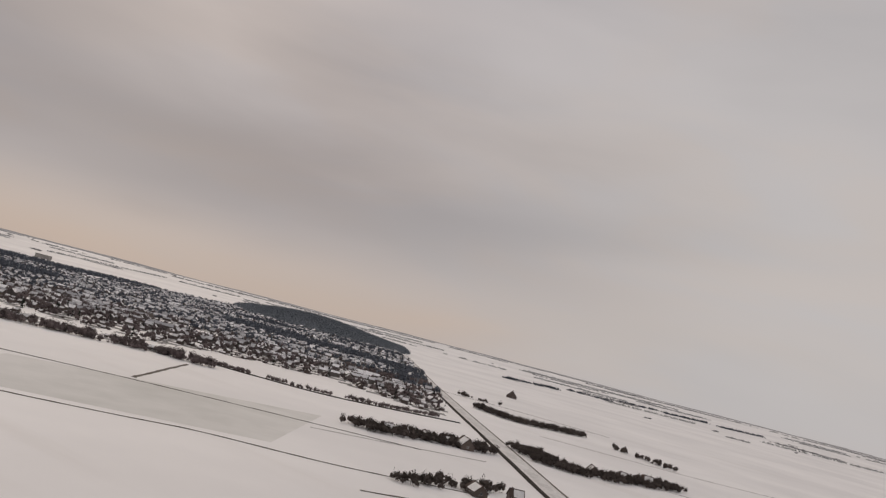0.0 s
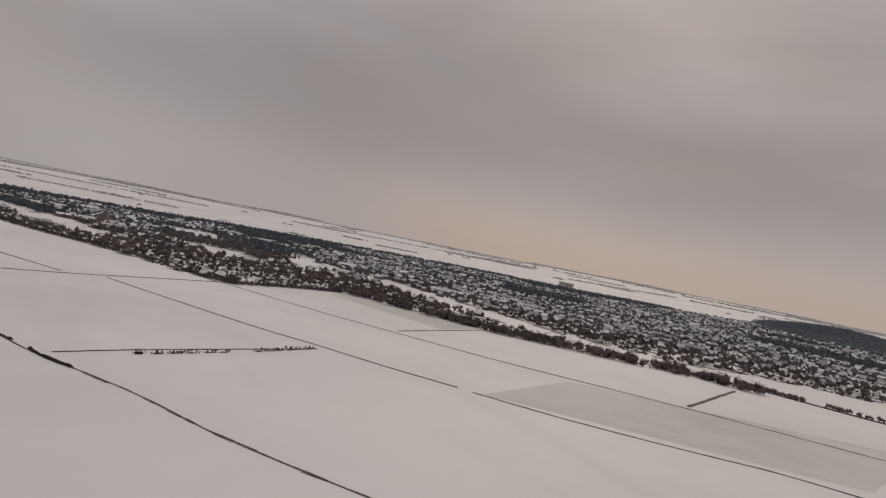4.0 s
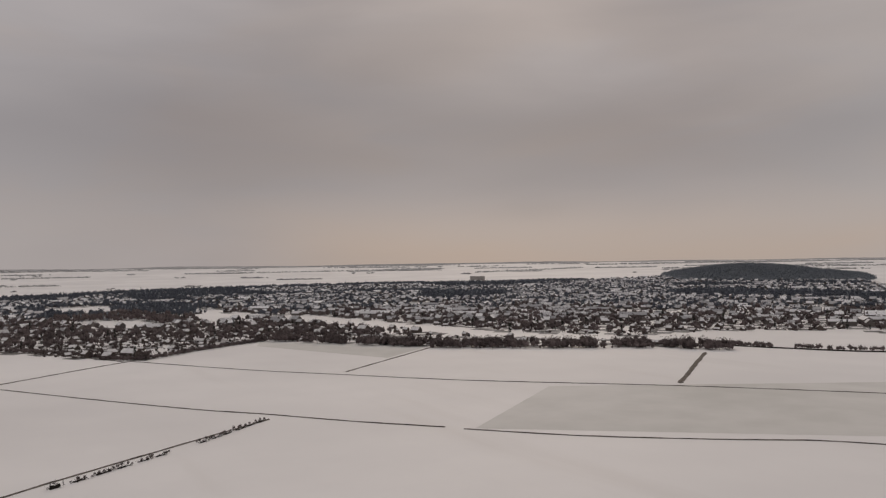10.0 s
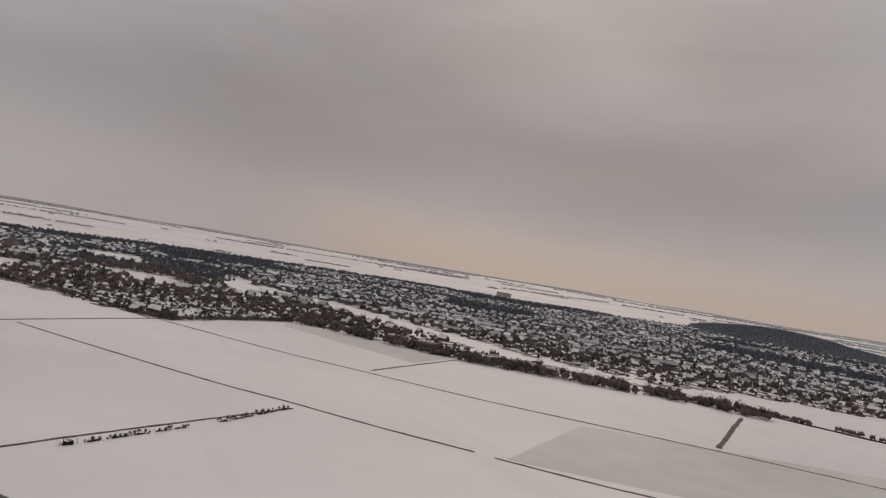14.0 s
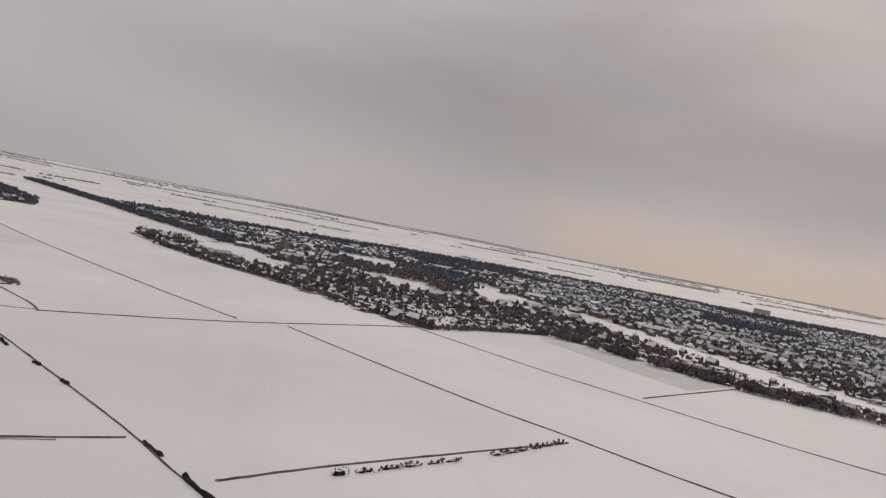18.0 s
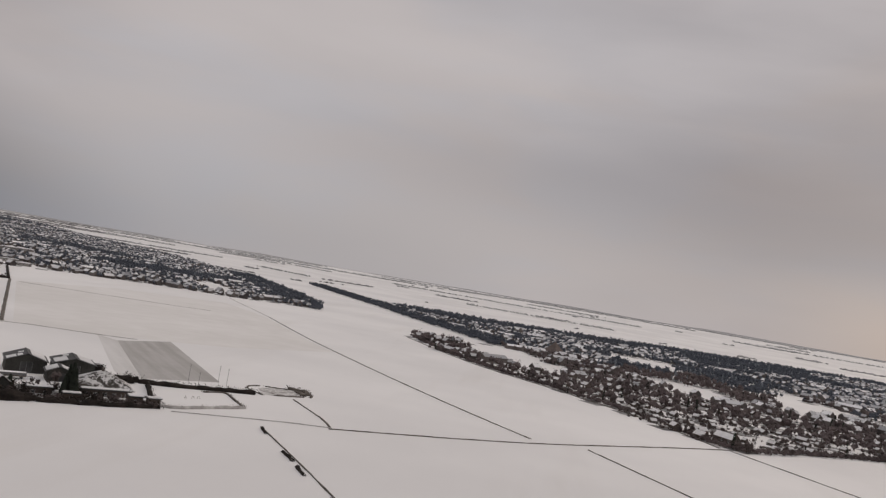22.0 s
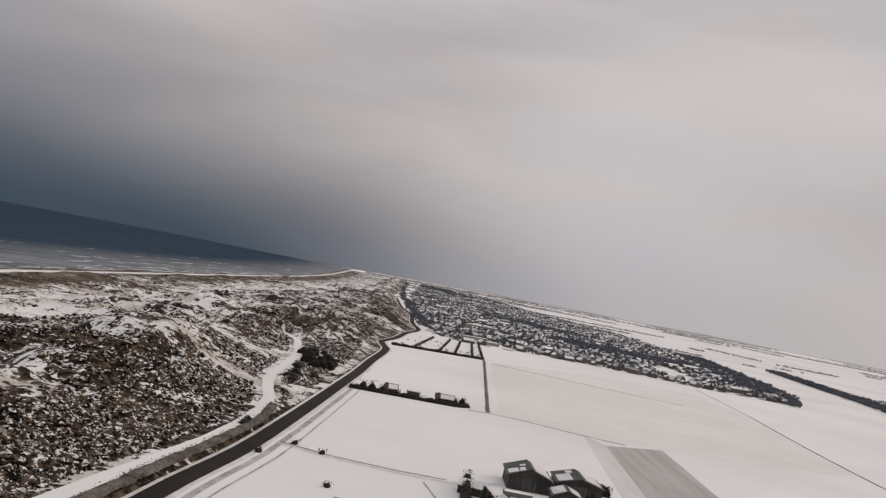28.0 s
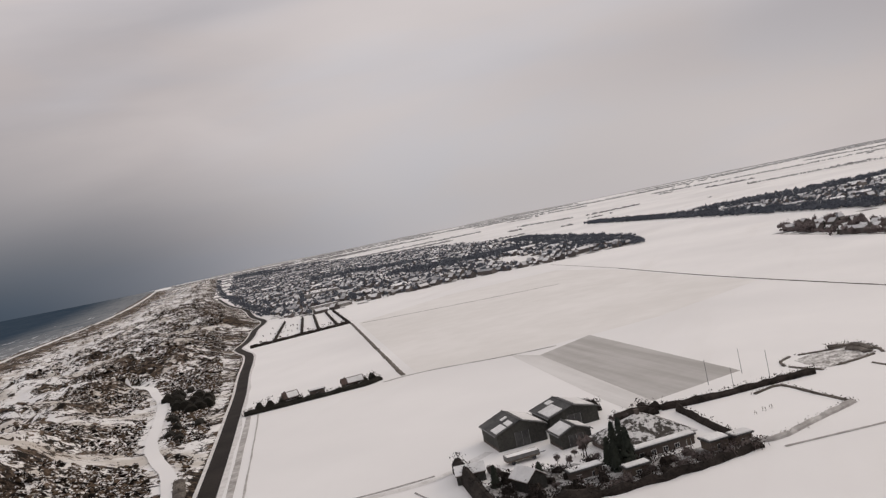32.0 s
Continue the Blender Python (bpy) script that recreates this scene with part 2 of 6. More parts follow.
SNOW = snow_field()
ROOF_SNOW = mottled("roof_snow", (0.55, 0.545, 0.54), (0.88, 0.87, 0.86), 0.25, 0.75, obj=0.45)
VILLAGE_SNOW = mottled("village_snow", (0.30, 0.30, 0.31), (0.93, 0.925, 0.92), 0.12, 0.8, island=0.85)
VERGE = mottled("trodden_snow", (0.54, 0.52, 0.50), (0.78, 0.765, 0.75), 0.3, 0.85, fine=1.7, relief=0.1)
DITCH = mottled("frozen_reed", (0.050, 0.042, 0.036), (0.21, 0.185, 0.16), 0.25, 0.9, fine=1.1, relief=0.1)
FAINT = mottled("half_buried_grass", (0.27, 0.25, 0.235), (0.58, 0.56, 0.54), 0.2, 0.9, fine=0.9)
ASPHALT = mottled("wet_asphalt", (0.012, 0.0095, 0.008), (0.034, 0.027, 0.023), 0.08, 0.75, 0.10, fine=2.0)
BARK = mottled("bark", (0.030, 0.024, 0.020), (0.075, 0.062, 0.052), 0.4, 0.9, obj=0.3)
TWIG = mottled("bare_twigs", (0.045, 0.037, 0.036), (0.158, 0.128, 0.120), 0.05, 0.9, obj=0.35)
GARDEN = mottled("garden_ground", (0.055, 0.05, 0.048), (0.42, 0.415, 0.41), 0.07, 0.9, fine=0.35)
# far twigs with distance haze painted in as a blue-grey tint
HAZED_TWIG = mottled("hazed_far_twigs", (0.060, 0.070, 0.088), (0.135, 0.145, 0.166), 0.02, 0.95, island=0.4)
# woods in two pale tones, distance haze painted into the colour
HAZED_WOOD = mottled("hazed_horizon_woods", (0.40, 0.40, 0.405), (0.58, 0.575, 0.57), 0.004, 0.95, island=0.5)
HAZED_COPSE = mottled("hazed_polder_woods", (0.24, 0.237, 0.24), (0.42, 0.41, 0.405), 0.01, 0.95, island=0.5)
TWIG_FAR = mottled("far_twigs", (0.055, 0.044, 0.044), (0.200, 0.162, 0.157), 0.03, 0.9, island=0.35)
# conifers seen far off, lightened to blue-grey to paint in haze
HAZED_FIR = mottled("hazed_conifers", (0.185, 0.210, 0.238), (0.265, 0.290, 0.315), 0.02, 0.95, island=0.4)
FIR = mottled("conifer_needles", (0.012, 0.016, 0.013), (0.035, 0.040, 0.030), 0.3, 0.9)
COPSE = mottled("copse_twigs", (0.030, 0.024, 0.021), (0.115, 0.094, 0.083), 0.08, 0.95, island=0.4)
HEDGE = mottled("hedge_twigs", (0.010, 0.008, 0.007), (0.044, 0.035, 0.030), 0.3, 0.95)
BRICK = mottled("brick_wall", (0.055, 0.045, 0.040), (0.150, 0.122, 0.108), 0.05, 0.85, fine=1.5, obj=0.6)
BRICK_FAR = mottled("far_brick", (0.055, 0.05, 0.05), (0.22, 0.195, 0.18), 0.04, 0.85, island=0.7)
TILE = mottled("roof_tile", (0.045, 0.035, 0.033), (0.13, 0.085, 0.070), 0.1, 0.75, fine=2.0, obj=0.5)
TILE_FAR = mottled("far_roof_tile", (0.05, 0.045, 0.045), (0.16, 0.12, 0.105), 0.05, 0.8, island=0.6)
FOREST_FLOOR = mottled("forest_floor", (0.07, 0.075, 0.08), (0.12, 0.125, 0.13), 0.1, 0.95)


def snowy_thatch():
    m, g, b = material("snowy_thatch", 0.95, 0.1)
    p = place(g)
    f = g.math("ADD", g.math("MULTIPLY", g.noise(p, 0.35, 4, 0.6, 0.5), 0.6), g.math("MULTIPLY", g.noise(p, 1.6, 4, 0.65), 0.4))
    dark = g.mix(g.noise(p, 2.5), rgb((0.030, 0.027, 0.025)), rgb((0.10, 0.09, 0.08)))
    g.put(b, "Base Color", g.mix(g.ramp(f, 0.46, 0.54), dark, rgb((0.62, 0.61, 0.60))))
    bumped(g, b, g.noise(p, 3.0), 0.6, 0.1)
    return m


SOIL = mottled("garden_soil", (0.035, 0.030, 0.026), (0.52, 0.51, 0.50), 0.35, 0.95, fine=1.6)
CLAD = mottled("grey_green_cladding", (0.026, 0.026, 0.024), (0.066, 0.064, 0.057), 0.15, 0.7, fine=2.5)
METAL_ROOF = mottled("dark_roof_sheet", (0.035, 0.035, 0.036), (0.10, 0.098, 0.095), 0.25, 0.6, fine=1.5)
PANE = mottled("dark_glass", (0.015, 0.017, 0.02), (0.04, 0.043, 0.05), 0.5, 0.15, 0.5)
WHITE = mottled("white_paint", (0.55, 0.54, 0.52), (0.78, 0.77, 0.75), 0.5, 0.6)
WOOD = mottled("weathered_wood", (0.07, 0.055, 0.045), (0.19, 0.155, 0.125), 0.6, 0.9)
CONCRETE = mottled("pale_concrete", (0.24, 0.225, 0.21), (0.38, 0.36, 0.34), 0.1, 0.9)
STEEL = mottled("grey_steel", (0.12, 0.12, 0.125), (0.24, 0.24, 0.24), 0.8, 0.5)
STONE = mottled("church_brick", (0.10, 0.080, 0.074), (0.18, 0.145, 0.132), 0.1, 0.9)
DUNE, THICKET = dune_cover(), dune_cover("thorn_thicket", 0.012)
SEA = sea_water()
FOAM = mottled("sea_foam", (0.40, 0.43, 0.45), (0.75, 0.77, 0.78), 0.1, 0.6)
WET_SAND = mottled("wet_sand", (0.075, 0.066, 0.058), (0.17, 0.155, 0.14), 0.06, 0.5, 0.3)
BEACH = mottled("snowy_beach", (0.66, 0.65, 0.63), (0.86, 0.85, 0.84), 0.05, 0.8)
FURROW = stripes("stubble_rows", 0.60, 0.8, (0.74, 0.725, 0.705), (0.125, 0.090, 0.070), 0.92, 0.42, 0.55)
GREYFIELD = stripes("bare_field", atan2(60, 78), 5.0, (0.50, 0.485, 0.47), (0.33, 0.315, 0.295), 0.7, 0.35, 0.65)
PALEFIELD = stripes("thin_snow_strip", atan2(60, 78), 6.0, (0.70, 0.685, 0.67), (0.54, 0.525, 0.505), 0.7, 0.35, 0.65)
OLDSNOW = mottled("wind_packed_snow", (0.715, 0.695, 0.667), (0.805, 0.785, 0.763), 0.012, 0.85, fine=0.08)
THINSNOW = mottled("thin_snow", (0.585, 0.58, 0.548), (0.73, 0.718, 0.69), 0.01, 0.85, fine=0.06)
BUSH = mottled("evergreen_scrub", (0.010, 0.010, 0.008), (0.034, 0.030, 0.024), 0.4, 0.95)
# pale grey near the sky's tone, so the backdrop carries painted haze
HAZE = mottled("hazed_woods", (0.48, 0.475, 0.475), (0.62, 0.61, 0.60), 0.002, 0.95)
CARAVAN = mottled("grey_hull", (0.10, 0.10, 0.10), (0.20, 0.195, 0.19), 0.8, 0.6)

# ---- mesh helpers ----
rng = random.Random(7)


def mesh_of(name, verts, faces, mats, index=None):
    me = bpy.data.meshes.new(name)
    me.from_pydata([tuple(v) for v in verts], [], faces)
    for m in (mats if isinstance(mats, (list, tuple)) else [mats]):
        me.materials.append(m)
    if index is not None:
        me.polygons.foreach_set("material_index", index)
    me.update()
    return me


def from_bm(name, bm, mats):
    me = bpy.data.meshes.new(name)
    bm.to_mesh(me)
    bm.free()
    for m in (mats if isinstance(mats, (list, tuple)) else [mats]):
        me.materials.append(m)
    return me


def part(name, me, parent, label="", at=None):
    ob = new(name, me)
    ob.parent = parent
    if at is not None:
        ob.matrix_basis = at
    if label:
        ob["label"] = label
    return ob


def base(name, at, label, category, group="", kind=""):
    ob = new(name)
    ob.empty_display_size = 1.0
    ob.matrix_basis = at
    return tagged(ob, label, category, group, kind)


class Geo:
    """Plain arrays of corners and faces."""

    def __init__(self):
        self.v, self.f, self.m = [], [], []

    def face(self, *pts, m=0):
        k = len(self.v)
        self.v += [tuple(p) for p in pts]
        self.f.append(tuple(range(k, k + len(pts))))
        self.m.append(m)

    def box(self, x0, y0, z0, x1, y1, z1, m=0):
        k = len(self.v)
        self.v += [(x, y, z) for z in (z0, z1) for x, y in ((x0, y0), (x1, y0), (x1, y1), (x0, y1))]
        for q in ((0, 3, 2, 1), (4, 5, 6, 7), (0, 1, 5, 4), (1, 2, 6, 5), (2, 3, 7, 6), (3, 0, 4, 7)):
            self.f.append(tuple(k + i for i in q))
            self.m.append(m)

    def prism(self, pts, y0, y1, m=0):
        """A closed profile of (x, z) drawn out along y."""
        k, n = len(self.v), len(pts)
        self.v += [(x, y0, z) for x, z in pts] + [(x, y1, z) for x, z in pts]
        self.f.append(tuple(k + i for i in range(n)))
        self.f.append(tuple(k + n + i for i in reversed(range(n))))
        self.m += [m, m]
        for i in range(n):
            j = (i + 1) % n
            self.f.append((k + i, k + n + i, k + n + j, k + j))
            self.m.append(m)

    def mesh(self, name, mats):
        return mesh_of(name, self.v, self.f, mats, self.m)


def lump(g, r, cx, cy, cz, rx, rz, m=0):
    """A small uneven clump of dense twigs."""
    k = len(g.v)
    g.v.append((cx, cy, cz - rz))
    for i in range(5):
        a, q = 2 * pi * i / 5 + r.uniform(-0.4, 0.4), rx * r.uniform(0.7, 1.2)
        g.v.append((cx + cos(a) * q, cy + sin(a) * q, cz + rz * r.uniform(-0.4, 0.4)))
    g.v.append((cx + r.uniform(-0.3, 0.3) * rx, cy + r.uniform(-0.3, 0.3) * rx, cz + rz * r.uniform(0.8, 1.1)))
    for i in range(5):
        j = (i + 1) % 5
        g.f += [(k, k + 1 + j, k + 1 + i), (k + 6, k + 1 + i, k + 1 + j)]
        g.m += [m, m]


def twigs(r, rx, ry, rz, z0, count, size, m=0, geo=None, slim=(0.3, 0.6)):
    """A ragged, gappy crown of small slivers filling an uneven ellipsoid."""
    g = geo or Geo()
    lobes = [(r.uniform(-0.45, 0.45), r.uniform(-0.45, 0.45), r.uniform(-0.35, 0.5), r.uniform(0.4, 0.7)) for _ in range(5)]
    for _ in range(count):
        lx, ly, lz, s = r.choice(lobes)
        a, c, d = r.uniform(0, 2 * pi), r.uniform(-1, 1), r.random() ** 0.4 * s
        q = math.sqrt(1 - c * c)
        p = Vector(((lx + q * cos(a) * d) * rx, (ly + q * sin(a) * d) * ry, z0 + (lz + c * d) * rz))
        u = Vector((r.gauss(0, 1), r.gauss(0, 1), r.gauss(0.5, 1))).normalized() * size * r.uniform(0.6, 1.4)
        w = u.cross(Vector((r.gauss(0, 1), r.gauss(0, 1), r.gauss(0, 1)))).normalized() * size * r.uniform(*slim)
        g.face(p - u * 0.5, p + w * 0.5, p + u * 0.5, p - w * 0.5, m=m)
    return g


def stem(g, p0, p1, r0, r1, sides=5, m=0):
    p0, p1 = Vector(p0), Vector(p1)
    d = (p1 - p0).normalized()
    a = d.orthogonal().normalized()
    b = d.cross(a)
    k = len(g.v)
    for p, rad in ((p0, r0), (p1, r1)):
        g.v += [tuple(p + (a * cos(2 * pi * i / sides) + b * sin(2 * pi * i / sides)) * rad) for i in range(sides)]
    for i in range(sides):
        j = (i + 1) % sides
        g.f.append((k + i, k + j, k + sides + j, k + sides + i))
        g.m.append(m)


# ---- lie of the land ----
ROAD = [(-62, -88), (-120, -126), (-202, -181), (-246, -207), (-285, -233), (-323, -259), (-362, -286), (-391, -306), (-438, -340),
        (-480, -369), (-506, -389), (-520, -404), (-536, -420), (-569, -438), (-601, -458), (-643, -486), (-705, -523), (-776, -588), (-910, -700), (-1064, -846), (-1448, -1182)]
PATHWAY = [(-120, -143), (-168, -172), (-209, -195), (-240, -212), (-271, -233), (-291, -251), (-306, -269), (-321, -285), (-340, -301), (-364, -321), (-388, -343), (-407, -364), (-427, -387), (-441, -416)]


def smooth_line(pts, step):
    """A smooth curve through the points, sampled every step metres."""
    out = []
    P = [Vector(p) for p in pts]
    for i in range(len(P) - 1):
        a, b, c, d = P[max(i - 1, 0)], P[i], P[i + 1], P[min(i + 2, len(P) - 1)]
        n = max(1, int((c - b).length / step))
        for k in range(n):
            t = k / n
            out.append(0.5 * ((2 * b) + (c - a) * t + (2 * a - 5 * b + 4 * c - d) * t * t + (3 * b - a - 3 * c + d) * t ** 3))
    out.append(P[-1])
    return out


ROAD_LINE = smooth_line(ROAD, 12)
PATH_LINE = smooth_line(PATHWAY, 5)
INLAND = 16.0   # offset of the shore grid
ROAD_AT = np.array([(p.dot(U), p.dot(N) + INLAND) for p in ROAD_LINE])
ROAD_AT = ROAD_AT[np.argsort(ROAD_AT[:, 0])]
PATH_AT = np.array([(p.dot(U), p.dot(N) + INLAND) for p in PATH_LINE])
PATH_AT = PATH_AT[np.argsort(PATH_AT[:, 0])]


def step01(x, a, b):
    t = min(max((x - a) / (b - a), 0.0), 1.0)
    return t * t * (3 - 2 * t)


def rim(x, y):
    """The land lifts a little towards the far edge, so that the horizon stands at its true height."""
    r = hypot(x + 80, y + 30)
    return 36 * (max(r - 1600, 0) / 1680) ** 2


def dune_z(x, y):
    s, w = x * U.x + y * U.y, x * N.x + y * N.y + INLAND
    d = w - float(np.interp(s, ROAD_AT[:, 0], ROAD_AT[:, 1]))
    if d < 4 or w > 300:
        return 0.0
    n1 = noise.fractal((x * 0.012, y * 0.012, 3.0), 0.9, 2.0, 4)
    n2 = noise.fractal((x * 0.05, y * 0.05, 7.0), 0.8, 2.1, 3)
    n3 = noise.noise((x * 0.13, y * 0.13, 4.0))
    pw = float(np.interp(s, PATH_AT[:, 0], PATH_AT[:, 1]))
    with_path = step01(s, PATH_AT[0, 0] - 40, PATH_AT[0, 0]) * (1 - step01(s, PATH_AT[-1, 0] - 50, PATH_AT[-1, 0] + 25))
    foot = (w - d + 3) * (1 - with_path) + pw * with_path
    up = step01(w - foot, 1, 40)
    z = 1.3 * step01(d, 4, 14) + up * (9.0 - 9.0 * step01(w, 55, 190)) + up * (n1 * 6.4 + n2 * 3.4 + n3 * 1.1) * (1 - 0.66 * step01(w, 120, 225)) + 0.4 * exp(-((w - 222) / 16) ** 2)
    if PATH_AT[0, 0] < s < PATH_AT[-1, 0]:
        near = 1 - step01(abs(w - pw), 2.6, 9.0)
        z = z * (1 - near) + near * 1.4
    z = max(z, 0.0)
    return z * (1 - step01(w, 246, 258)) + 0.9 * step01(w, 240, 252) * (1 - step01(w, 258, 300)) + rim(x, y)

# ---- ground, sea, dunes ----


def ground_sheet():
    rings = [0, 60, 120, 200, 300, 420, 560, 750, 1000, 1300, 1600, 1800, 2000, 2250, 2500, 2750, 3000, 3280]
    verts, faces, seg = [(-80, -30, 0)], [], 96
    for r in rings[1:]:
        for i in range(seg):
            a = 2 * pi * i / seg
            x, y = -80 + r * cos(a), -30 + r * sin(a)
            verts.append((x, y, rim(x, y) - 5 * step01(x * N.x + y * N.y, 262, 300)))
    for i in range(seg):
        faces.append((0, 1 + i, 1 + (i + 1) % seg))
    for k in range(len(rings) - 2):
        for i in range(seg):
            j = (i + 1) % seg
            faces.append((1 + k * seg + i, 1 + (k + 1) * seg + i, 1 + (k + 1) * seg + j, 1 + k * seg + j))
    tagged(new("ground", mesh_of("ground", verts, faces, SNOW)), "flat farmland under fresh snow reaching the horizon", "ground", kind="structure")


def coast_grid(name, ss, ws, height, mat, label, category):
    verts, faces = [], []
    for s in ss:
        for w in ws:
            if w < 0:   # a share of the way from the road to the shore
                side = float(np.interp(s, ROAD_AT[:, 0], ROAD_AT[:, 1])) + 3.2
                w = side + (302 - side) * (w + 1) + (0.2 if w > -1 else 0)
            x, y = s * U.x + (w - INLAND) * N.x, s * U.y + (w - INLAND) * N.y
            verts.append((x, y, height(x, y, s, w)))
    n = len(ws)
    for i in range(len(ss) - 1):
        for j in range(n - 1):
            k = i * n + j
            faces.append((k, k + 1, k + n + 1, k + n))
    me = mesh_of(name, verts, faces, mat)
    me.polygons.foreach_set("use_smooth", [True] * len(me.polygons))
    return tagged(new(name, me), label, category, kind="structure")


def span(a, b, near, far, mid):
    """Positions from a to b, close together near mid and wider apart far from it."""
    out = [a]
    while out[-1] < b:
        out.append(out[-1] + min(far, max(near, near * abs(out[-1] - mid) / 260)))
    return out


ground_sheet()


def dune_height(x, y, s, w):
    d = w - float(np.interp(s, ROAD_AT[:, 0], ROAD_AT[:, 1]))
    return dune_z(x, y) + 0.05 if d > 3.3 and w < 299 else -0.4 + rim(x, y)


SPAN_S = span(-150, 3100, 2.4, 50, 330)
DUNES = coast_grid("dunes", SPAN_S, [-1.0, -0.9999] + [-1 + 0.009 * i for i in range(1, 105)] + [-0.04, -0.0001], dune_height, DUNE, "hummocky coastal dunes with brown scrub and patchy snow", "dunes")
DUNES.data.materials.append(THICKET)


def thicket_strip(poly):
    """Whether a piece of dune lies in the thorny strip beside the road."""
    c = poly.center
    s, w = c.x * U.x + c.y * U.y, c.x * N.x + c.y * N.y + INLAND
    road = float(np.interp(s, ROAD_AT[:, 0], ROAD_AT[:, 1]))
    edge = float(np.interp(s, PATH_AT[:, 0], PATH_AT[:, 1])) - 2.5 if s < PATH_AT[-1, 0] - 30 else road + 24
    return int(road + 3 < w < edge + 4 * noise.noise((c.x * 0.1, c.y * 0.1, 1.0)))


DUNES.data.polygons.foreach_set("material_index", [thicket_strip(p) for p in DUNES.data.polygons])
coast_grid("beach", span(-2500, 3100, 20, 60, 330), [249, 253, 258, 262, 268, 278, 290], lambda x, y, s, w: 1.25 - 1.1 * step01(w, 252, 286) + rim(x, y) if w > 250 else -0.2 + rim(x, y), BEACH,
           "narrow snow-covered sand beach along the surf", "beach")


coast_grid("wet_sand", span(-2500, 3100, 20, 60, 330), [265, 269, 274], lambda x, y, s, w: 1.29 - 1.1 * step01(w, 252, 286) + rim(x, y), WET_SAND, "dark wet sand along the edge of the surf", "beach")


def sea_height(x, y, s, w):
    return 0.45 + rim(x, y)


def sea_sheet():
    ws = [266, 290, 330, 400, 520, 700, 1000, 1300, 1600, 1900, 2200, 2500, 2800, 3050, 3270]
    ss = [-3250, -3150, -2950, -2700, -2200, -1700, -1200, -700, -200, 200, 600, 1000, 1400, 1800, 2200, 2450, 2600, 2750, 2900, 3020, 3150, 3250]
    verts, faces = [], []
    for s in ss:
        for w in ws:
            reach = math.sqrt(max(3320 ** 2 - (s - 60) ** 2, 300 ** 2))
            q = 268 + (w - 268) / (3270 - 268) * (max(reach, 300) - 268)
            x, y = s * U.x + (q - INLAND) * N.x, s * U.y + (q - INLAND) * N.y
            verts.append((x, y, sea_height(x, y, s, q)))
    n = len(ws)
    for i in range(len(ss) - 1):
        for j in range(n - 1):
            k = i * n + j
            faces.append((k, k + 1, k + n + 1, k + n))
    tagged(new("sea", mesh_of("sea", verts, faces, SEA)), "dark slate-grey sea under a low cloud bank", "sea", kind="structure")


sea_sheet()


def surf():
    """Broken white crests of the breakers, in rows along the shore."""
    g, r = Geo(), random.Random(5)
    for w, n, l in ((269, 260, 44), (273, 200, 40), (284, 70, 34), (300, 60, 34), (330, 46, 40), (365, 34, 42), (405, 24, 42), (460, 12, 40)):
        for _ in range(n):
            s = r.uniform(100, 2200)
            ww, length, th = w + r.uniform(-6, 6), l * r.uniform(0.4, 1.6), r.uniform(2.0, 6.5)
            row = [(s + length * k / 6, ww + r.uniform(-1.2, 1.2), th * math.sin(pi * (k + 0.3) / 6.6)) for k in range(7)]
            for a, b in zip(row, row[1:]):
                pts = []
                for (p, q, h), e in ((a, -1), (b, -1), (b, 1), (a, 1)):
                    q += h * e * 0.5
                    x, y = p * U.x + (q - INLAND) * N.x, p * U.y + (q - INLAND) * N.y
                    pts.append((x, y, 0.55 + 0.12 * (e < 0) + rim(x, y)))
                g.face(*pts)
    tagged(new("surf", g.mesh("surf", FOAM)), "white breaking wave crests along the shore", "surf", kind="stuff")


surf()


def ribbon(name, pts, width, mat, label, category, z=0.03, step=8.0, over=None, ragged=0.0, kind="structure", profile=None, seed=1):
    """A strip along a curve; profile gives (offset in widths, height) across it."""
    line = smooth_line(pts, step)
    r = random.Random(seed)
    prof = profile or ((-0.5, 0.0), (0.5, 0.0))
    verts, faces = [], []
    for i, p in enumerate(line):
        a, b = line[max(i - 1, 0)], line[min(i + 1, len(line) - 1)]
        d = (b - a).normalized()
        side = Vector((-d.y, d.x))
        for o, h in prof:
            q = p + side * (o * width * (1 + r.uniform(-ragged, ragged)))
            g = over(q.x, q.y) if over else rim(q.x, q.y)
            verts.append((q.x, q.y, g + z + h * (1 + r.uniform(-ragged, ragged))))
    n = len(prof)
    for i in range(len(line) - 1):
        for j in range(n - 1):
            k = i * n + j
            faces.append((k, k + n, k + n + 1, k + 1))
    return tagged(new(name, mesh_of(name, verts, faces, mat)), label, category, kind=kind)


def patch(name, pts, mat, label, category, z=0.02):
    return tagged(new(name, mesh_of(name, [(x, y, z) for x, y in pts], [tuple(range(len(pts)))], mat)), label, category, kind="structure")


# roads, paths
ribbon("verge", ROAD, 7.4, VERGE, "snowy verges beside the dune road", "verge", 0.03, 12, ragged=0.12)
ribbon("road", ROAD, 4.7, ASPHALT, "cleared dark asphalt road winding along the dune foot", "road", 0.07, 12, profile=((-0.5, 0), (0, 0.06), (0.5, 0)))
FIELD_SIDE = [(p[0] - 5.4 * N.x, p[1] - 5.4 * N.y) for p in ROAD[:7]]
ribbon("cycle_path", FIELD_SIDE, 1.6, FAINT, "half-cleared cycle path beside the road", "path", 0.06, 12, ragged=0.2)
ribbon("ditch", [(p[0] - 8.6 * N.x, p[1] - 8.6 * N.y) for p in ROAD[1:7]], 0.5, FAINT, "narrow dark ditch beside the road", "ditch", 0.05, 6, ragged=0.4)
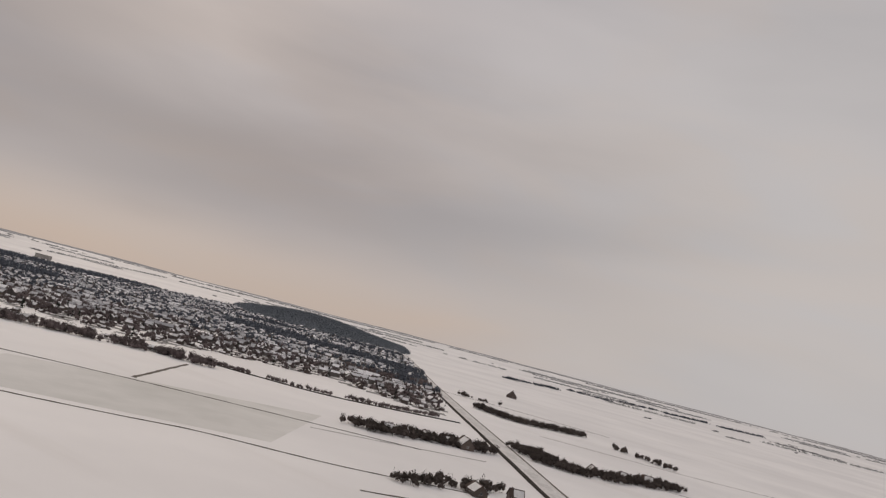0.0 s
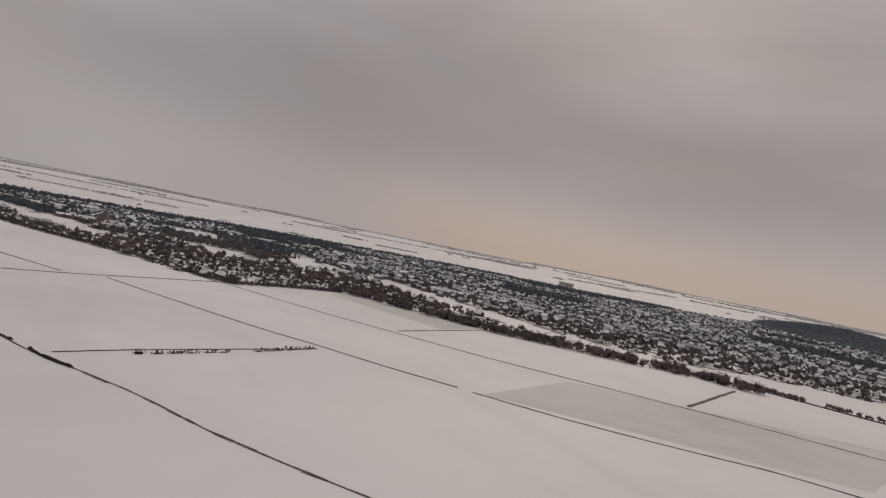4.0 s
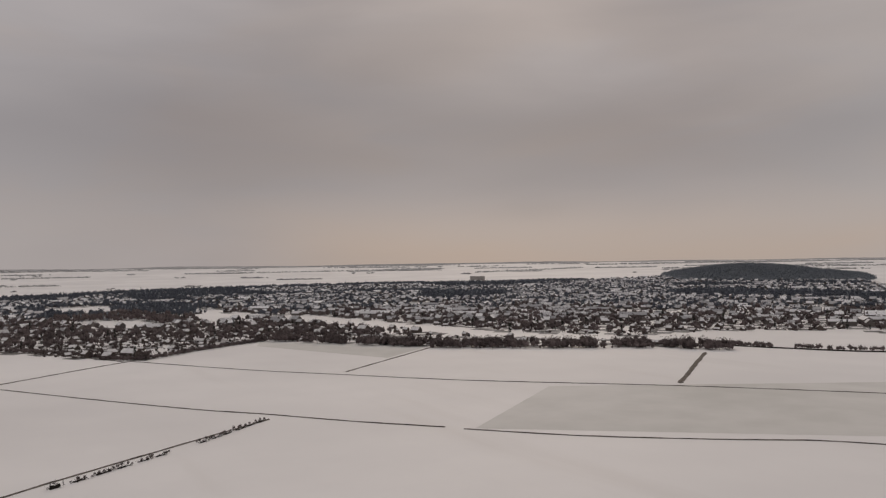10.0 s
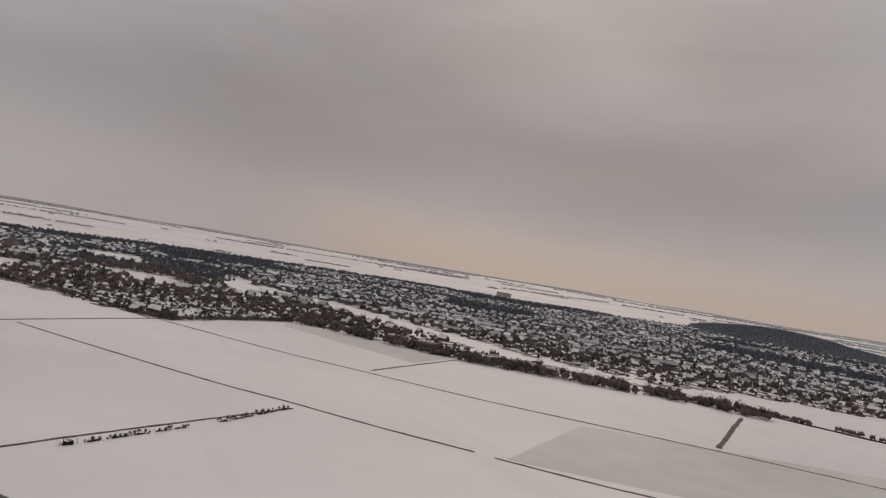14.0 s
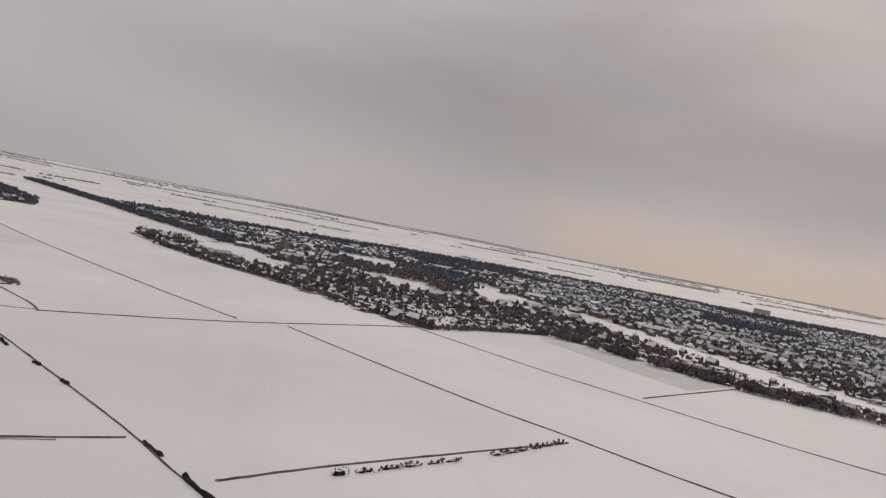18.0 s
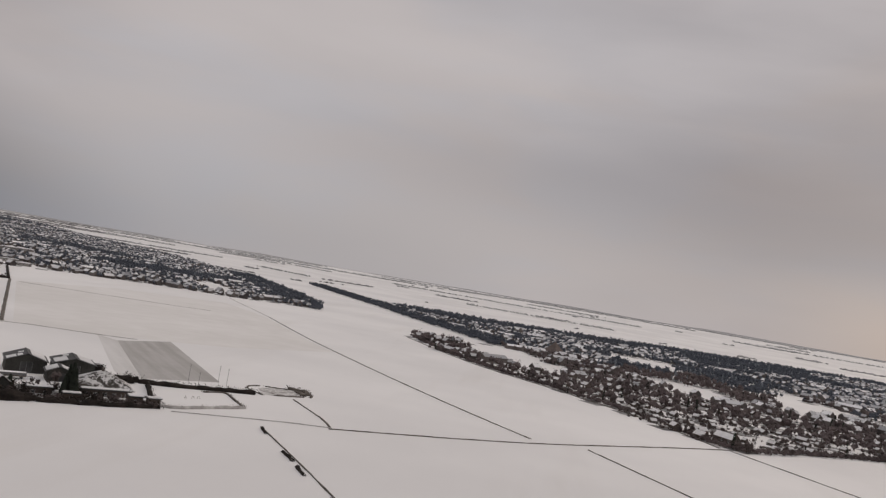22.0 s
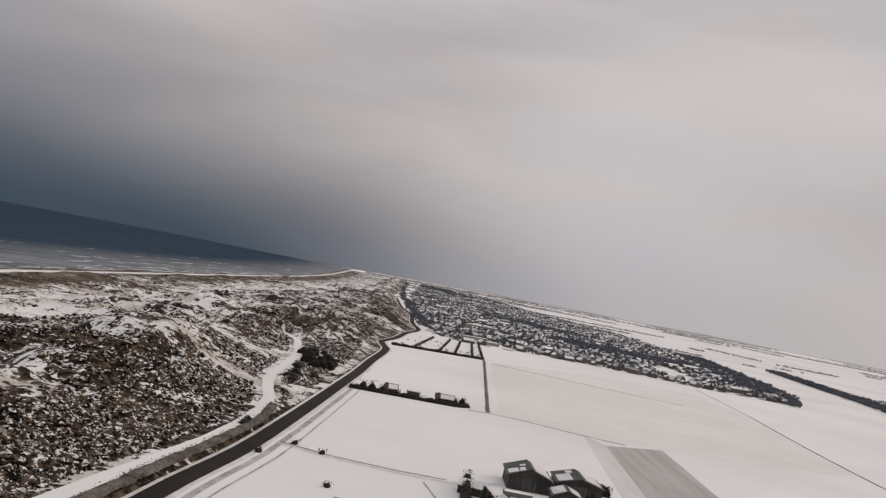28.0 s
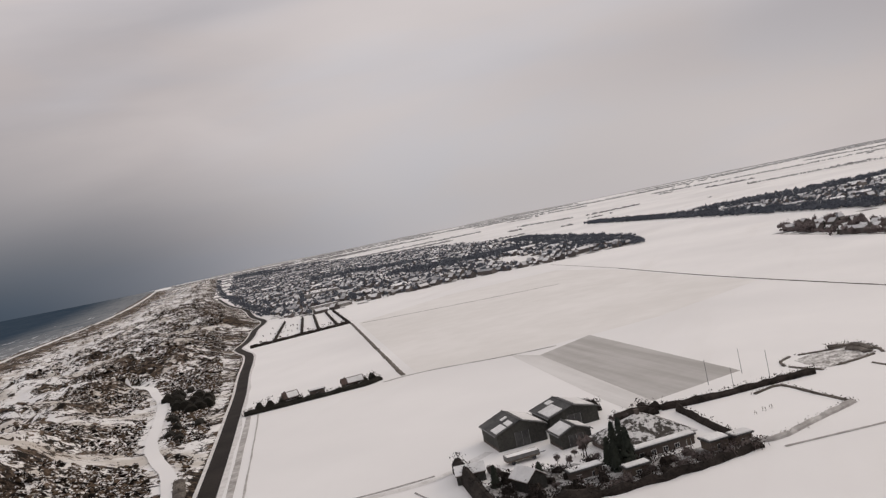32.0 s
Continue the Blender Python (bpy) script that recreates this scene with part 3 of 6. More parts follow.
ribbon("dune_path", PATHWAY, 3.9, SNOW, "snow-covered footpath winding up into the dunes", "path", 0.28, 4, over=dune_z, ragged=0.1)
MAIN = [(-12, 255), (-40, 292), (-53, 309), (-90, 358), (-147, 433), (-237, 551), (-412, 784), (-700, 1180), (-1157, 1806)]
ribbon("main_verge", MAIN, 13, VERGE, "snowy verges of the straight polder road", "verge", 0.03, 20, ragged=0.06)
ribbon("main_road", MAIN, 5.0, mottled("snowy_asphalt", (0.50, 0.485, 0.47), (0.74, 0.725, 0.71), 0.05, 0.85), "straight polder road with packed snow", "road", 0.07, 20)
ribbon("canal", [(p[0] - 4.6, p[1] - 3.4) for p in MAIN], 3.0, HEDGE, "dark water channel beside the polder road", "ditch", 0.06, 12, ragged=0.15, profile=((-0.5, 0.0), (-0.3, 0.4), (0.3, 0.4), (0.5, 0.0)))
ribbon("side_path", [(p[0] + 4.4, p[1] + 3.3) for p in MAIN], 1.2, DITCH, "dark cycle path beside the polder road", "path", 0.08, 15, ragged=0.1)

# ditches and field lines
REED = ((-0.5, 0.0), (-0.2, 0.16), (0.15, 0.2), (0.5, 0.0))

def field_line(pts, width, faint=False, seed=1):
    """A shallow ditch edged with reed and grass standing out of the snow."""
    return ribbon("ditch", pts, width * 0.85, FAINT if faint else DITCH, "faint grassy field line in snow" if faint else "thin dark reed-edged field ditch in snow", "ditch", 0.03, 3,
                  ragged=0.3, profile=REED, seed=seed)


field_line([(-408, 66), (-343, 103), (-304, 131), (-259, 165), (-204, 218), (-147, 265), (-108, 296)], 0.62, seed=1)
field_line([(-348, 7), (-298, 36), (-258, 61), (-237, 77), (-211, 95), (-190, 112)], 0.9, seed=2)
field_line([(-185, 115), (-160, 136), (-137, 162), (-122, 181), (-103, 195), (-83, 211), (-51, 246)], 0.9, seed=3)
field_line([(-311, 135), (-377, 216)], 1.5, seed=4)
field_line([(-209, 223), (-270, 305)], 2.4, seed=5)
field_line([(-301, -69), (-339, -13), (-406, 63), (-469, 150)], 1.2, seed=6)
field_line([(-652, -207), (-543, -144), (-460, -91), (-391, -44), (-348, -12)], 1.1, seed=7)
field_line([(-698, -110), (-587, -54), (-510, 4), (-458, 40), (-409, 63)], 1.6, seed=8)
field_line([(-336, -90), (-313, -74), (-303, -69)], 1.0, seed=9)
field_line([(-172.5, -6.3), (-190, 17), (-229, 75)], 1.0, seed=10)
field_line([(-389, -233), (-583, -366)], 2.0, seed=11)
field_line([(-381, -237), (-391, -225), (-400, -197), (-407, -182)], 0.8, True, seed=12)
field_line([(-573, -352), (-595, -282), (-614, -236)], 0.45, True, seed=13)
field_line([(-781, -288), (-652, -207)], 0.8, True, seed=14)
field_line([(-261, -211), (-264.5, -199), (-273.5, -182.5), (-281, -173)], 0.5, True, seed=15)
field_line([(-241, -172), (-245, -164), (-249.6, -156.3)], 0.6, True, seed=41)
field_line([(-272.4, -173.3), (-262, -160), (-258, -152)], 0.5, True, seed=42)
field_line([(-249, -135.5), (-219, -115), (-201, -102)], 0.4, True, seed=43)
field_line([(-247.5, -133), (-218, -112.5), (-199.5, -99.5)], 0.4, True, seed=44)
field_line([(-284, -108), (-290, -97), (-297, -84), (-303, -69)], 0.8, True, seed=16)
field_line([(-61, 190), (-49, 208), (-38, 234)], 1.2, seed=17)
ribbon("canal", [(-300, 333), (-258, 349), (-216, 376), (-176, 448)], 2.4, HEDGE, "dark open canal between snowy banks", "canal", 0.03, 4, ragged=0.15, profile=((-0.5, 0.0), (-0.3, 0.5), (0.3, 0.5), (0.5, 0.0)), seed=18)
field_line([(-137, 256), (-116, 286), (-91, 325)], 0.7, True, seed=19)
field_line([(-346, 677), (-288, 705), (-231, 719), (-173, 728)], 1.6, seed=20)
field_line([(-155, 528), (-117, 547), (-59, 576), (-1, 624)], 1.0, True, seed=21)
field_line([(-60, 430), (-2, 458), (56, 506)], 1.0, True, seed=22)
# farm track across the fields, edged by a broken reed ditch
TRACK = [(-287, -84), (-254, -62), (-221, -41), (-203, -29.5), (-189, -21), (-172, -11.5), (-156, 0), (-139, 12), (-115, 25), (-96, 38), (-84, 47), (-55, 68)]
field_line(TRACK[:4], 0.6, seed=40)
field_line(TRACK[3:], 0.5, seed=39)
r1 = random.Random(12)
for k, pts in enumerate(([(-187.4, -19.7), (-180.9, -15.8)], [(-173, -11.4), (-166, -7.7), (-157.5, -1.3)], [(-285, -83), (-280, -80)], [(-265, -70.8), (-258, -66)], [(-254, -64), (-248, -60.4)], [(-235, -51), (-232.5, -49)], [(-222, -42), (-219.5, -40)])):
    ribbon("ditch", pts, 1.0 if k < 2 else 0.8, HEDGE, "open dark stretch of reed ditch beside the farm track", "ditch", 0.03, 1.5, ragged=0.45, profile=((-0.5, 0.0), (-0.25, 0.45), (0.2, 0.55), (0.5, 0.0)), seed=90 + k)
for c0 in range(6, 11):
    for _ in range(3):
        u = r1.uniform(0, 0.75)
        p, q = Vector(TRACK[c0]).lerp(Vector(TRACK[c0 + 1]), u), Vector(TRACK[c0]).lerp(Vector(TRACK[c0 + 1]), u + r1.uniform(0.1, 0.25))
        field_line([tuple(p), tuple(q)], r1.uniform(1.0, 1.6), seed=c0 + 60)
field_line([(-178, -49), (-185, -32), (-189, -23)], 0.7, seed=51)
field_line([(-176, -52), (-183, -33)], 0.4, True, seed=52)
ribbon("yard_track", [(-259.5, -211), (-263, -198.5), (-272, -181.5), (-280, -171.5), (-294, -166)], 2.2, VERGE, "snowy farm drive with wheel marks", "track", 0.035, 4, ragged=0.1)
patch("bare_field", [(-394, -184), (-420, -173), (-342, -118), (-322, -136)], GREYFIELD, "bare grey field with thin snow", "field")
patch("thin_snow_strip", [(-401, -197), (-394, -184), (-322, -136), (-317, -141), (-328, -149)], PALEFIELD, "strip of field with thin streaky snow", "field", 0.024)
patch("stubble_field", [(-232, -171), (-245, -166), (-256, -155), (-252, -138.5), (-222, -118.5), (-204, -105), (-170, -82), (-120, -100), (-149, -125), (-184, -141), (-210, -153)], FURROW, "stubble rows showing through snow", "field")
patch("old_snow_field", [(-391, -229), (-577, -357), (-665, -332), (-716, -266), (-650, -209), (-543, -147), (-498, -118), (-440, -151), (-421, -171), (-402, -195)], OLDSNOW, "wide field under wind-packed beige snow", "field", 0.012)
patch("thin_snow_field", [(-231, 180), (-162, 293), (-111, 205), (-184, 118)], THINSNOW, "wide field with thin greyish snow", "field")
patch("thin_snow_field", [(-466, 148), (-378, 212), (-345, 172), (-440, 138)], THINSNOW, "field edge with thin greyish snow", "field")
patch("thin_snow_field", [(-20, 420), (40, 470), (120, 540), (60, 470)], THINSNOW, "field with thin greyish snow", "field")


def hazed_woods():
    """Woods and villages along the landward horizon, haze put into their pale colour, with an uneven top and gaps."""
    r, verts, faces, n = random.Random(3), [], [], 900
    for i in range(n):
        a = 2 * pi * i / n
        x, y = -80 + 3262 * cos(a), -30 + 3262 * sin(a)
        top = 3.4 + 5 * noise.noise((cos(a) * 11, sin(a) * 11, 1.0)) + r.uniform(0, 1.2)
        verts += [(x, y, rim(x, y) - 4), (x, y, rim(x, y) + max(top, 0.3))]
    for i in range(n):
        j = (i + 1) % n
        if verts[2 * i][0] * N.x + verts[2 * i][1] * N.y < 60:
            faces.append((2 * i, 2 * j, 2 * j + 1, 2 * i + 1))
    tagged(new("backdrop", mesh_of("backdrop", verts, faces, HAZE)), "woods along the horizon, coloured pale grey for haze", "backdrop", kind="structure")


hazed_woods()


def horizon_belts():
    """Copses and belts of woods, ring behind ring across the far snow, coloured paler for haze and closer set towards
    the horizon to soften it.
    """
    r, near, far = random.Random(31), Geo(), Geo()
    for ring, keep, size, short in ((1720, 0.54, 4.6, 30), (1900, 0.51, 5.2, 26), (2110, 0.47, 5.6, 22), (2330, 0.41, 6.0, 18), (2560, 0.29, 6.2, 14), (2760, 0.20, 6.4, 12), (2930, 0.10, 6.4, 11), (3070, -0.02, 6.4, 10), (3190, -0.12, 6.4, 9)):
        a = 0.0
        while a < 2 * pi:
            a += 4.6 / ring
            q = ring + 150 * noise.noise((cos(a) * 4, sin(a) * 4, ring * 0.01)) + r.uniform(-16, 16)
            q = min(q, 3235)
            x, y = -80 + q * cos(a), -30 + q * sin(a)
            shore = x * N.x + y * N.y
            coast = step01(shore, -900, -150)   # extra woods added here in place of dark haze on the horizon
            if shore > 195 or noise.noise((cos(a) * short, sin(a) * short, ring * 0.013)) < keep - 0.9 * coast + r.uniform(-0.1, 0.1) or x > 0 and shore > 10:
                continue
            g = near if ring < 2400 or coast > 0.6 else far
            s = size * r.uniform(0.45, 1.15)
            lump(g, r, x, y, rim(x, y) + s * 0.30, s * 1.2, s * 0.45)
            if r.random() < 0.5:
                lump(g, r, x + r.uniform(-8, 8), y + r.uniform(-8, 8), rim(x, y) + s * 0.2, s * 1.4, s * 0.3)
    tagged(new("hazed_copses", near.mesh("hazed_copses", HAZED_COPSE)), "copses scattered over the snowy polder, greyed in colour for haze", "woods", kind="stuff")
    tagged(new("hazed_woods", far.mesh("hazed_woods", HAZED_WOOD)), "belts of woods across the far snow, coloured pale grey for haze", "woods", kind="stuff")


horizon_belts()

# ---- houses and trees in the villages ----


def inside(p, poly):
    x, y = p
    hit = False
    for i in range(len(poly)):
        (x0, y0), (x1, y1) = poly[i - 1], poly[i]
        if (y0 > y) != (y1 > y) and x < (x1 - x0) * (y - y0) / (y1 - y0) + x0:
            hit = not hit
    return hit


VILLAGE_A = [(-715, -114), (-587, -55), (-510, 4), (-407, 63), (-471, 153), (-373, 216), (-326, 278), (-290, 322), (-254, 364), (-216, 399), (-202, 468), (-319, 639), (-579, 1001), (-859, 1377), (-1193, 1401), (-1440, 1140), (-1530, 900), (-1575, 720), (-1560, 480), (-1510, 250), (-1370, 80), (-1290, -110), (-1290, -277), (-1012, -144), (-797, -37), (-762, -67)]
VILLAGE_B = [(-690, -458), (-704, -446), (-738, -420), (-776, -379), (-803, -304), (-850, -224), (-929, -257), (-1157, -366), (-1450, -520), (-1900, -860), (-2500, -1700), (-2420, -1890),
             (-1760, -1390), (-1290, -1010), (-1040, -790), (-900, -670), (-770, -560), (-700, -505)]
VILLAGES = [VILLAGE_A, VILLAGE_B]
GAPS = []   # open snowy ground between the houses
GAPS.append([(-519, 250), (-414, 264), (-349, 312), (-290, 342), (-298, 358), (-353, 340), (-423, 296), (-519, 283)])
GAPS.append([(-766, 163), (-670, 176), (-661, 235), (-756, 226)])
GAPS.append([(-661, 215), (-519, 250), (-519, 283), (-671, 255)])
GAPS.append([(-330, 318), (-290, 326), (-262, 346), (-225, 376), (-188, 440), (-200, 455), (-250, 452), (-293, 468), (-323, 436), (-346, 402), (-358, 359)])
GAPS.append([(-761, -64), (-677, -60), (-618, -12), (-636, 17), (-731, -11), (-797, -37)])
GAPS.append([(-872, -311), (-834, -331), (-976, -417), (-1004, -392)])
GAPS.append([(-730, 67), (-635, 94), (-615, 133), (-710, 124)])
GAPS.append([(-1000, 66), (-882, 69), (-858, 131), (-990, 140)])
GAPS.append([(-774, 183), (-748, 211), (-630, 177), (-651, 154)])
GAPS.append([(-694, 234), (-632, 269), (-523, 274), (-492, 258), (-561, 239), (-644, 217)])
WOODS = [[(-1290, -90), (-1370, 80), (-1510, 250), (-1560, 480), (-1575, 720), (-1490, 900), (-1450, 700), (-1440, 480), (-1390, 270), (-1260, 100)],
         [(-1250, 20), (-1190, 100), (-1500, 140), (-1600, 40)], [(-1400, 225), (-1390, 310), (-1060, 245), (-1090, 180)],
         [(-1150, 480), (-1050, 620), (-1090, 640), (-1200, 500)], [(-1240, 820), (-1180, 980), (-1220, 1000), (-1300, 840)]]
FOREST = [(-861, 1388), (-977, 1262), (-1148, 1225), (-1300, 1324), (-1380, 1535), (-1290, 1700), (-1060, 1670), (-880, 1450)]


def hill(x, y):
    """The wooded rise behind the village."""
    return 27.0 * exp(-(((x + 1180) / 190) ** 2 + ((y - 1465) / 150) ** 2))


def house_geo(kind):
    """Walls, roof, roof snow, chimney and openings of one small gabled house, each as its own geometry."""
    L, W, H, R = ((11, 7.5, 3.0, 3.6), (9, 8, 4.6, 3.2), (15, 7.5, 2.8, 3.0), (30, 9, 4.8, 2.6))[kind]
    wall, roof, snow, chim = Geo(), Geo(), Geo(), Geo()
    wall.prism([(-W / 2, 0), (W / 2, 0), (W / 2, H), (0, H + R * 0.97), (-W / 2, H)], -L / 2, L / 2)
    o = 0.45
    k = R / (W / 2)
    roof.prism([(-W / 2 - o, H - o * k), (0, H + R), (W / 2 + o, H - o * k), (W / 2 + o, H - o * k + 0.28), (0, H + R + 0.30), (-W / 2 - o, H - o * k + 0.28)], -L / 2 - 0.3, L / 2 + 0.3)
    for e in (-1, 1):
        a, b = (e * (W / 2 + 0.2), H - 0.2 * k + 0.30), (e * 0.35, H + R - 0.35 * k + 0.30)
        pts = [a, b, (b[0], b[1] + 0.22), (a[0], a[1] + 0.18)]
        snow.prism(pts if e < 0 else pts[::-1], -L / 2 + 0.1, L / 2 - 0.1)
    chim.box(-0.35, L * 0.28, H + R * 0.6, 0.35, L * 0.28 + 0.8, H + R + 1.1)
    chim.box(-0.42, L * 0.28 - 0.07, H + R + 1.1, 0.42, L * 0.28 + 0.87, H + R + 1.22)
    return L, W, H, wall, roof, snow, chim


def shrunk(g):
    """Brings a part drawn in metres into the plan's units."""
    g.v = [(x / K, y / K, z / K) for x, y, z in g.v]
    return g


def window_geo():
    g = Geo()
    g.box(-0.75, -0.05, 0.0, 0.75, 0.03, 0.09)
    g.box(-0.75, -0.05, 1.21, 0.75, 0.03, 1.3)
    for x in (-0.75, -0.04, 0.66):
        g.box(x, -0.045, 0.09, x + 0.09, 0.03, 1.21)
    p = Geo()
    p.box(-0.68, -0.02, 0.08, 0.68, 0.02, 1.22)
    return shrunk(g).mesh("window_frame", WHITE), shrunk(p).mesh("pane", PANE)


FRAME_MESH, PANE_MESH = window_geo()
DOOR = Geo()
DOOR.box(-0.5, -0.06, 0, 0.5, 0.04, 2.05)
DOOR.box(-0.3, -0.09, 1.2, 0.3, -0.05, 1.8)
DOOR_MESH = shrunk(DOOR).mesh("front_door", WOOD)


def window_on(parent, m):
    w = part("window", FRAME_MESH, parent, at=m)
    part("pane", PANE_MESH, w)


def village_house(kind, full=True):
    kind %= 3
    L, W, H, wall, roof, snow, chim = house_geo(kind)
    ob = base("house", Matrix(), "brick village house with a snow-covered gabled roof", "house", "village houses")
    part("wall", wall.mesh("wall", BRICK), ob)
    r = part("roof", roof.mesh("roof", TILE), ob)
    part("roof_snow", snow.mesh("roof_snow", ROOF_SNOW), r, "settled snow on the tiles")
    part("chimney", chim.mesh("chimney", BRICK), ob)
    if not full:
        return ob
    for e in (-1, 1):
        full_size = Matrix.Scale(K, 4)
        for y in ((-L * 0.28, L * 0.22) if kind != 2 else (-L * 0.33, 0, L * 0.33)):
            window_on(ob, Matrix.Translation((e * W / 2, y, 0.9)) @ Matrix.Rotation(e * pi / 2, 4, "Z") @ full_size)
        window_on(ob, Matrix.Translation((1.2, e * L / 2, 1.0)) @ Matrix.Rotation(pi * (e > 0), 4, "Z") @ full_size)
    part("front_door", DOOR_MESH, ob, at=Matrix.Translation((-1.4, -L / 2, 0)) @ Matrix.Scale(K, 4))
    return ob


def bare_tree(seed, high, wide, label):
    r = random.Random(seed)
    ob = base("tree", Matrix(), label, "tree", "bare trees")
    t = Geo()
    stem(t, (0, 0, 0), (0, 0, high * 0.4), 0.22, 0.14)
    for k in range(7):
        a = 2 * pi * k / 7 + r.uniform(-0.3, 0.3)
        z0 = high * r.uniform(0.25, 0.42)
        e = Vector((cos(a) * wide * 0.33, sin(a) * wide * 0.33, high * r.uniform(0.6, 0.88)))
        stem(t, (0, 0, z0), e, 0.10, 0.03, 4)
        stem(t, e, e + Vector((cos(a + 0.6) * 0.8, sin(a + 0.6) * 0.8, 1.2)), 0.04, 0.015, 3)
    stem(t, (0, 0, high * 0.4), (0.2, 0.1, high * 0.92), 0.14, 0.03, 4)
    part("trunk", t.mesh("trunk", BARK), ob)
    crown = Geo()
    for k in range(5):
        a = 1.26 * k + r.uniform(-0.4, 0.4)
        lump(crown, r, cos(a) * wide * 0.2, sin(a) * wide * 0.2, high * r.uniform(0.42, 0.68), wide * r.uniform(0.14, 0.22), high * r.uniform(0.12, 0.2))
    part("crown", twigs(r, wide * 0.55, wide * 0.55, high * 0.45, high * 0.52, 760, 0.75, geo=crown, slim=(0.07, 0.18)).mesh("crown", TWIG), ob)
    return ob


def far_house(kind):
    L, W, H, wall, roof, snow, chim = house_geo(kind)
    g = Geo()
    for geo, m in ((wall, 0), (roof, 1), (snow, 2)):
        k = len(g.v)
        g.v += geo.v
        g.f += [tuple(k + i for i in f) for f in geo.f]
        g.m += [m] * len(geo.f)
    return g


def far_tree(seed, conifer=False, slivers=58):
    r = random.Random(seed)
    g = Geo()
    stem(g, (0, 0, 0), (0, 0, 3.0), 0.2, 0.12, 3)
    if conifer:
        for k in range(34):
            z = r.uniform(0.12, 1.0)
            a, rad = r.uniform(0, 2 * pi), (1.02 - z) * 2.1 * r.uniform(0.5, 1)
            p = Vector((cos(a) * rad, sin(a) * rad, z * 9))
            g.face(p, p + Vector((-sin(a) * 0.8, cos(a) * 0.8, -0.5)), p + Vector((cos(a) * 0.7, sin(a) * 0.7, -0.9)), p + Vector((sin(a) * 0.8, -cos(a) * 0.8, -0.5)))
    else:
        for k in range(3):
            a = 2.1 * k + r.uniform(-0.4, 0.4)
            lump(g, r, cos(a) * 1.4, sin(a) * 1.4, r.uniform(3.0, 5.2), r.uniform(1.5, 2.1), r.uniform(1.6, 2.6))
        twigs(r, 3.4, 3.4, 4.2, 4.4, slivers, 1.2 if slivers > 40 else 1.9, geo=g)
    return g


def far_bush(seed):
    r = random.Random(seed)
    g = Geo()
    for k in range(2):
        lump(g, r, r.uniform(-1.5, 1.5), r.uniform(-0.8, 0.8), 0.8, 1.6, 1.1)
    return twigs(r, 3.4, 2.2, 1.3, 1.0, 12, 1.2, geo=g)


def scattered(name, templates, places, mats, label, category):
    """One object of kind stuff: each template repeated at (template, x, y, z, turn, size)."""
    arr = [np.array(t.v) for t in templates]
    vs, fs, ms, k = [], [], [], 0
    for i, x, y, z, a, s in places:
        c, d = cos(a) * s, sin(a) * s
        p = arr[i]
        vs.append(np.stack([p[:, 0] * c - p[:, 1] * d + x, p[:, 0] * d + p[:, 1] * c + y, p[:, 2] * s + z], 1))
        fs += [tuple(k + q for q in f) for f in templates[i].f]
        ms += templates[i].m
        k += len(p)
    if vs:
        me = bpy.data.meshes.new(name)
        me.from_pydata(np.concatenate(vs).tolist(), [], fs)
        for m in mats:
            me.materials.append(m)
        me.polygons.foreach_set("material_index", ms)
        tagged(new(name, me), label, category, kind="stuff")


def open_patch(x, y):
    """Lawns, school fields and squares left white between the houses."""
    if hypot(x + 60, y) < 580:
        return False
    return noise.noise((x * 0.013, y * 0.013, 9.0)) > (0.40 if hypot(x + 60, y) > 640 else 0.56)


